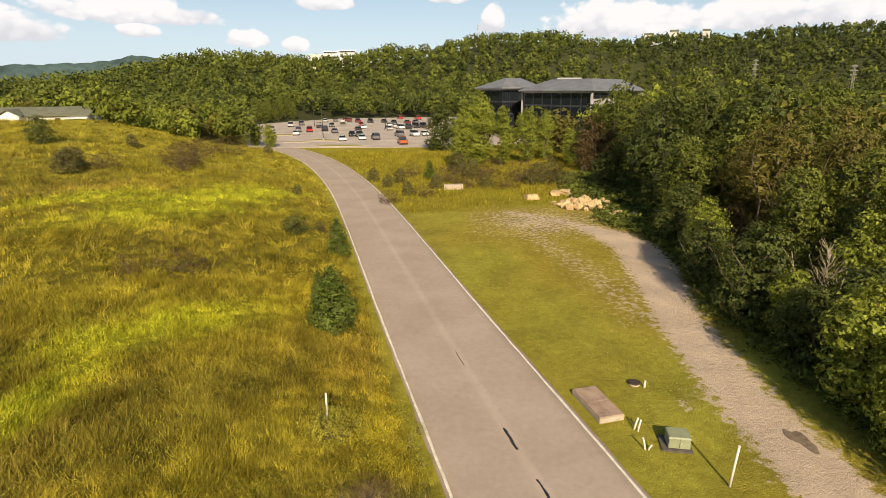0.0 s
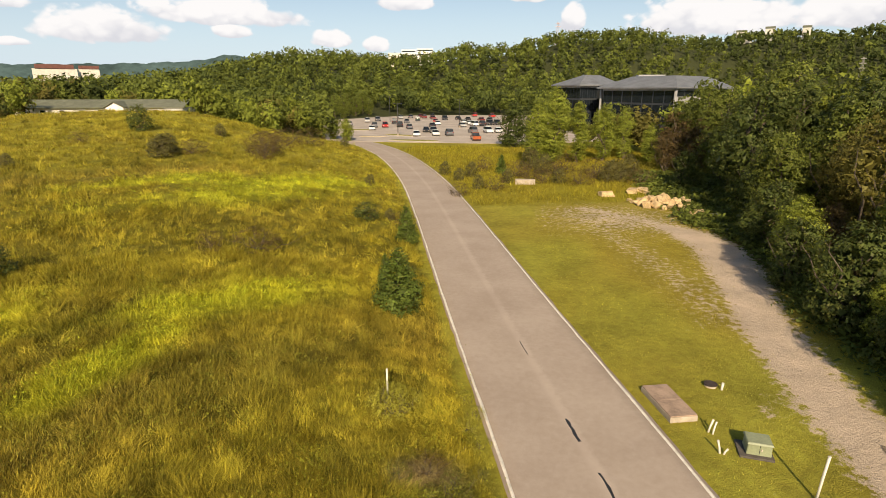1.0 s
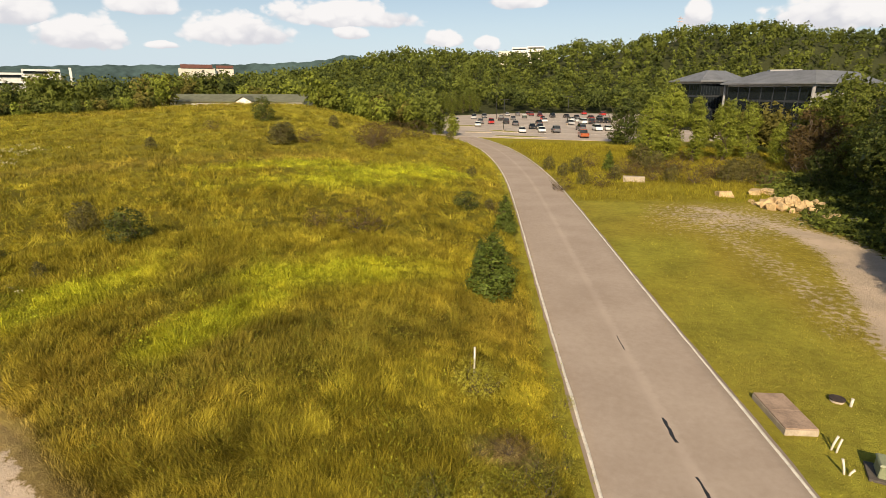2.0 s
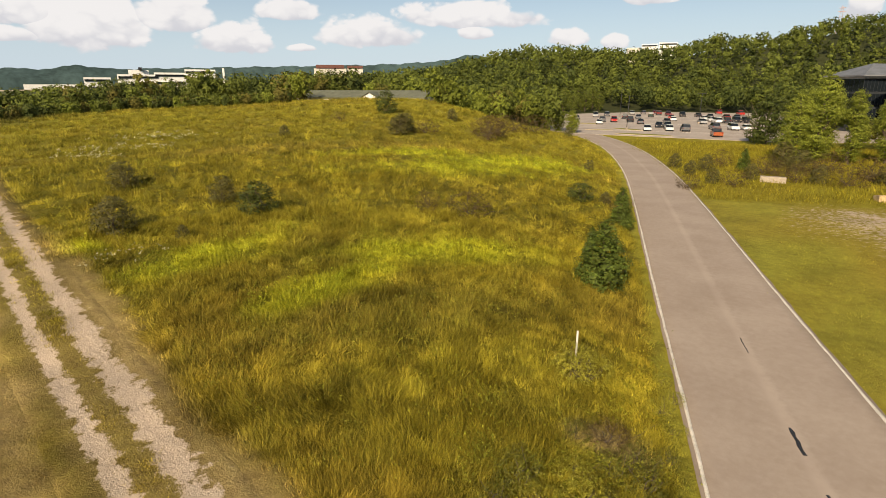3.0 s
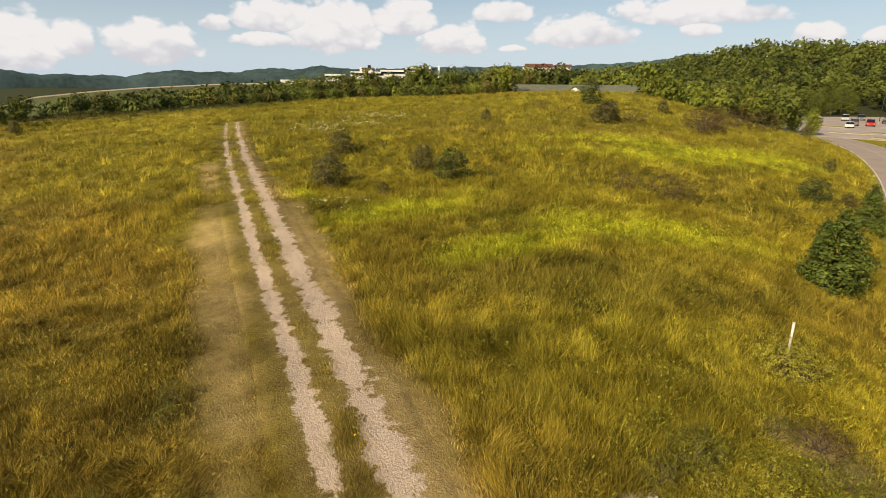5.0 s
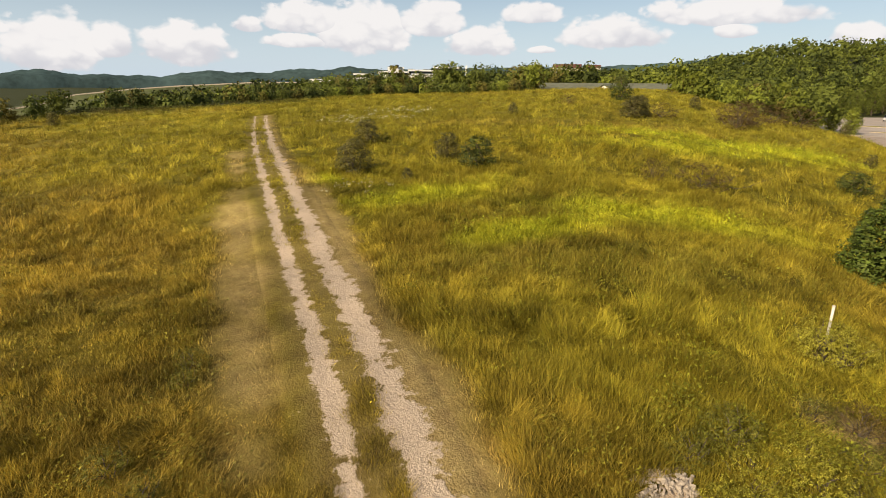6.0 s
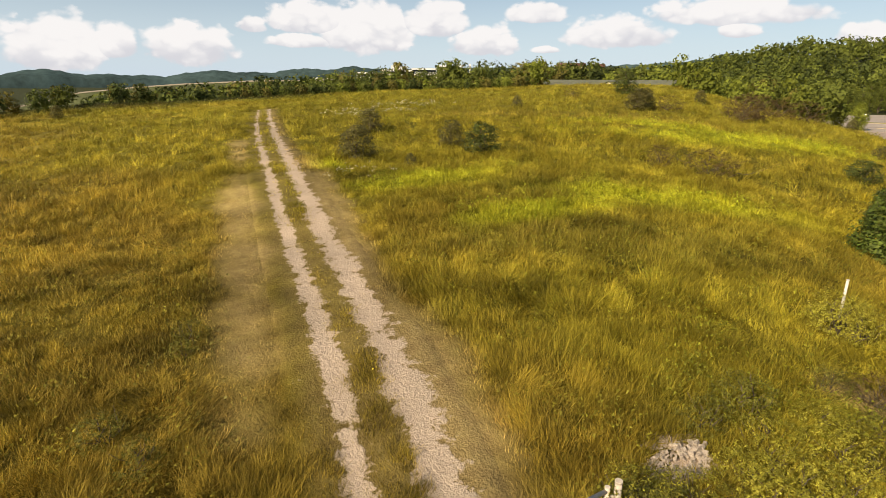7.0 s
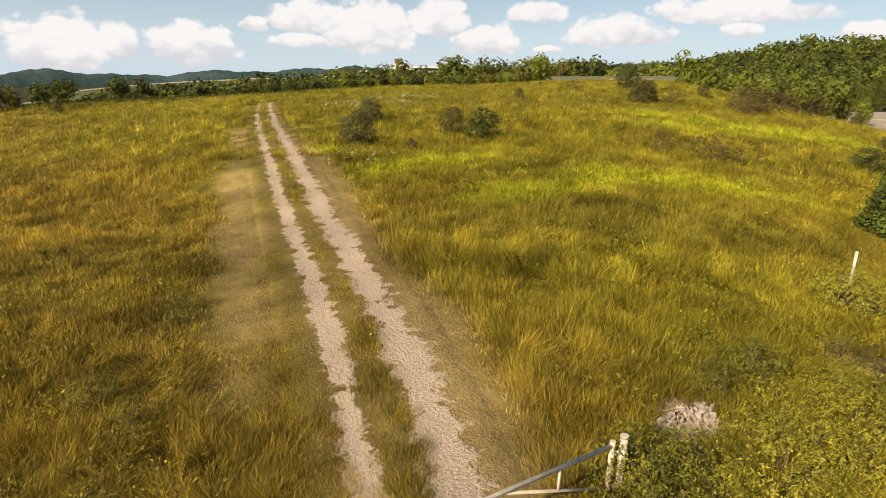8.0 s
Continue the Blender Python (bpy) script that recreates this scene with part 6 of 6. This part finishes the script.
def far_buildings():
    d, e = 400.0, 9.6
    base = lambda az, dist: float(ground_z(-dist * math.sin(radians(az)), dist * math.cos(radians(az)))) - 2
    h = thing("hospital", "distant white flat-roofed hospital blocks above the trees", "hospital", pose(0, 0, 0))
    for az0, az1, el, st, dd in ((66.9, 63.2, 0.55, 0, 30), (62.7, 60.7, 1.14, 2, 25), (60.2, 56.9, 1.42, 3, 40), (59.3, 57.7, 1.80, 0, 30), (57.3, 54.8, 1.60, 4, 40), (54.8, 52.2, 1.90, 4, 45), (51.6, 51.42, 2.05, 0, 6)):
        far_block(h, az0, az1, d, base(az0, d), z_at(el, d, e), dd * 0.5, st, M_WHITE)
    far_block(h, 58.5, 58.2, d - 3, z_at(1.8, d, e), z_at(2.0, d, e), 3, 0, M_DARK)
    b = thing("red_roofed_hall", "distant pale hall with a dark red roof", "hall", pose(0, 0, 0))
    e = 9.2
    far_block(b, 43.3, 40.2, 700, base(42, 700), z_at(2.03, 700, e), 30, 0, M_CREAM)
    far_block(b, 43.1, 40.4, 699, z_at(2.035, 700, e), z_at(2.36, 700, e), 22, 0, M_REDROOF)
    far_block(b, 40.1, 38.6, 705, base(39, 705), z_at(2.05, 705, e), 30, 0, M_CREAM)
    far_block(b, 40.1, 38.6, 704, z_at(2.055, 705, e), z_at(2.3, 705, e), 22, 0, M_REDROOF)
    w = thing("ridge_building", "distant white building on the wooded ridge", "building", pose(0, 0, 0))
    far_block(w, 11.9, 10.5, 640, base(11, 640), z_at(3.70, 640, 14.3), 20, 2, M_WHITE)
    far_block(w, 10.4, 8.8, 640, base(10, 640), z_at(3.80, 640, 14.3), 25, 2, M_WHITE)
    far_block(w, 13.2, 12.0, 645, base(13, 645), z_at(3.4, 645, 14.3), 15, 0, M_CREAM)
    for az0, az1, el in ((-18.7, -19.5, 4.75), (-19.4, -20.0, 4.45), (-20.9, -21.6, 4.95), (-23.6, -24.2, 4.9)):
        v = thing("ridge_house", "distant pale house on the far wooded ridge", "house", pose(0, 0, 0), "houses on the ridge")
        far_block(v, az0, az1, 930, base(az0, 930), z_at(el, 930, 14.3), 12, 0, M_CREAM)
        far_block(v, az0 + 0.03, az1 - 0.03, 929, z_at(el, 930, 14.3) + 0.05, z_at(el + 0.14, 930, 14.3), 14, 0, M_SHINGLE)


far_buildings()


def lattice(name, label, az, dist, z1, wide, mat, arms=()):
    x, y = -dist * math.sin(radians(az)), dist * math.cos(radians(az))
    z0 = float(ground_z(x, y)) - 1
    root = thing(name, label, "lattice tower", pose(x, y, z0))
    h = z1 - z0
    for sx, sy in ((-1, -1), (1, -1), (1, 1), (-1, 1)):
        part("leg", round_bar("leg", [(sx * wide, sy * wide, 0), (sx * wide * 0.25, sy * wide * 0.25, h)], 0.13, mat, 6), root)
    n = 7
    for k in range(n):
        f0, f1 = k / n, (k + 1) / n
        w0, w1 = wide * (1 - 0.75 * f0), wide * (1 - 0.75 * f1)
        part("brace", round_bar("brace", [(-w0, -w0, h * f0), (w1, -w1, h * f1)], 0.08, mat, 5), root)
        part("brace", round_bar("brace", [(w0, -w0, h * f0), (-w1, -w1, h * f1)], 0.08, mat, 5), root)
    for f, w in arms:
        part("cross_arm", solid("cross_arm", [(-w, -0.25, h * f - 0.3, w, 0.25, h * f + 0.3)], mat), root)
    return root


M_PYLON = plain("dull_steel", (0.22, 0.21, 0.19), 0.8, vary=0.1, scale=0.5)
M_MAST = plain("red_white_steel", (0.50, 0.36, 0.33), 0.6, vary=0.2, scale=0.4)
lattice("radio_mast", "pale red and white radio mast on the hilltop", -3.2, 655, z_at(6.1, 655, 14.3), 2.4, M_MAST, ((0.93, 2.4), (0.82, 2.8)))
lattice("power_pylon", "grey steel power pylon standing above the woods", -28.1, 520, z_at(2.42, 520, 14.3), 1.7, M_PYLON, ((0.97, 1.9), (0.88, 2.5), (0.79, 2.2)))
lattice("power_pylon", "grey steel power pylon standing above the woods", -35.2, 430, z_at(1.75, 430, 14.3), 1.5, M_PYLON, ((0.97, 1.7), (0.88, 2.3), (0.79, 2.0)))


def embankment():
    az = np.linspace(57, 93, 80)
    el = np.interp(az, [57, 64, 72.2, 78.6, 82.3, 86.6, 89.3, 93], [0.9, 0.8, 0.62, 0.22, -0.1, -0.6, -1.4, -2.1])
    d = 300.0
    a = np.radians(az)
    rows = []
    for dist, up in ((d - 30, -9.0), (d - 3, -1.0), (d, -0.35), (d + 30, -0.3), (d + 50, -12)):
        rows.append(np.column_stack([-dist * np.sin(a), dist * np.cos(a), 6.8 + d * np.tan(np.radians(el)) + up]))
    v = np.concatenate(rows)
    n = len(az)
    f = np.array([(k * n + i, k * n + i + 1, (k + 1) * n + i + 1, (k + 1) * n + i) for k in range(4) for i in range(n - 1)])
    tagged(new("embankment", sheet("embankment", v, f, plain("bank_grass", (0.085, 0.095, 0.035), 0.95, vary=0.2, scale=0.05), shade=True)),
           "long grassy highway embankment in the distance", "embankment", kind="structure")
    w = np.concatenate([np.column_stack([-q * np.sin(a), q * np.cos(a), 6.8 + d * np.tan(np.radians(el)) + up]) for q, up in ((d - 0.15, -0.6), (d - 0.15, 0.12), (d + 0.15, 0.12))])
    f = np.array([(k * n + i, k * n + i + 1, (k + 1) * n + i + 1, (k + 1) * n + i) for k in range(2) for i in range(n - 1)])
    tagged(new("parapet", sheet("parapet", w, f, M_CONCRETE)), "pale concrete parapet along the distant highway", "parapet", kind="structure")


embankment()
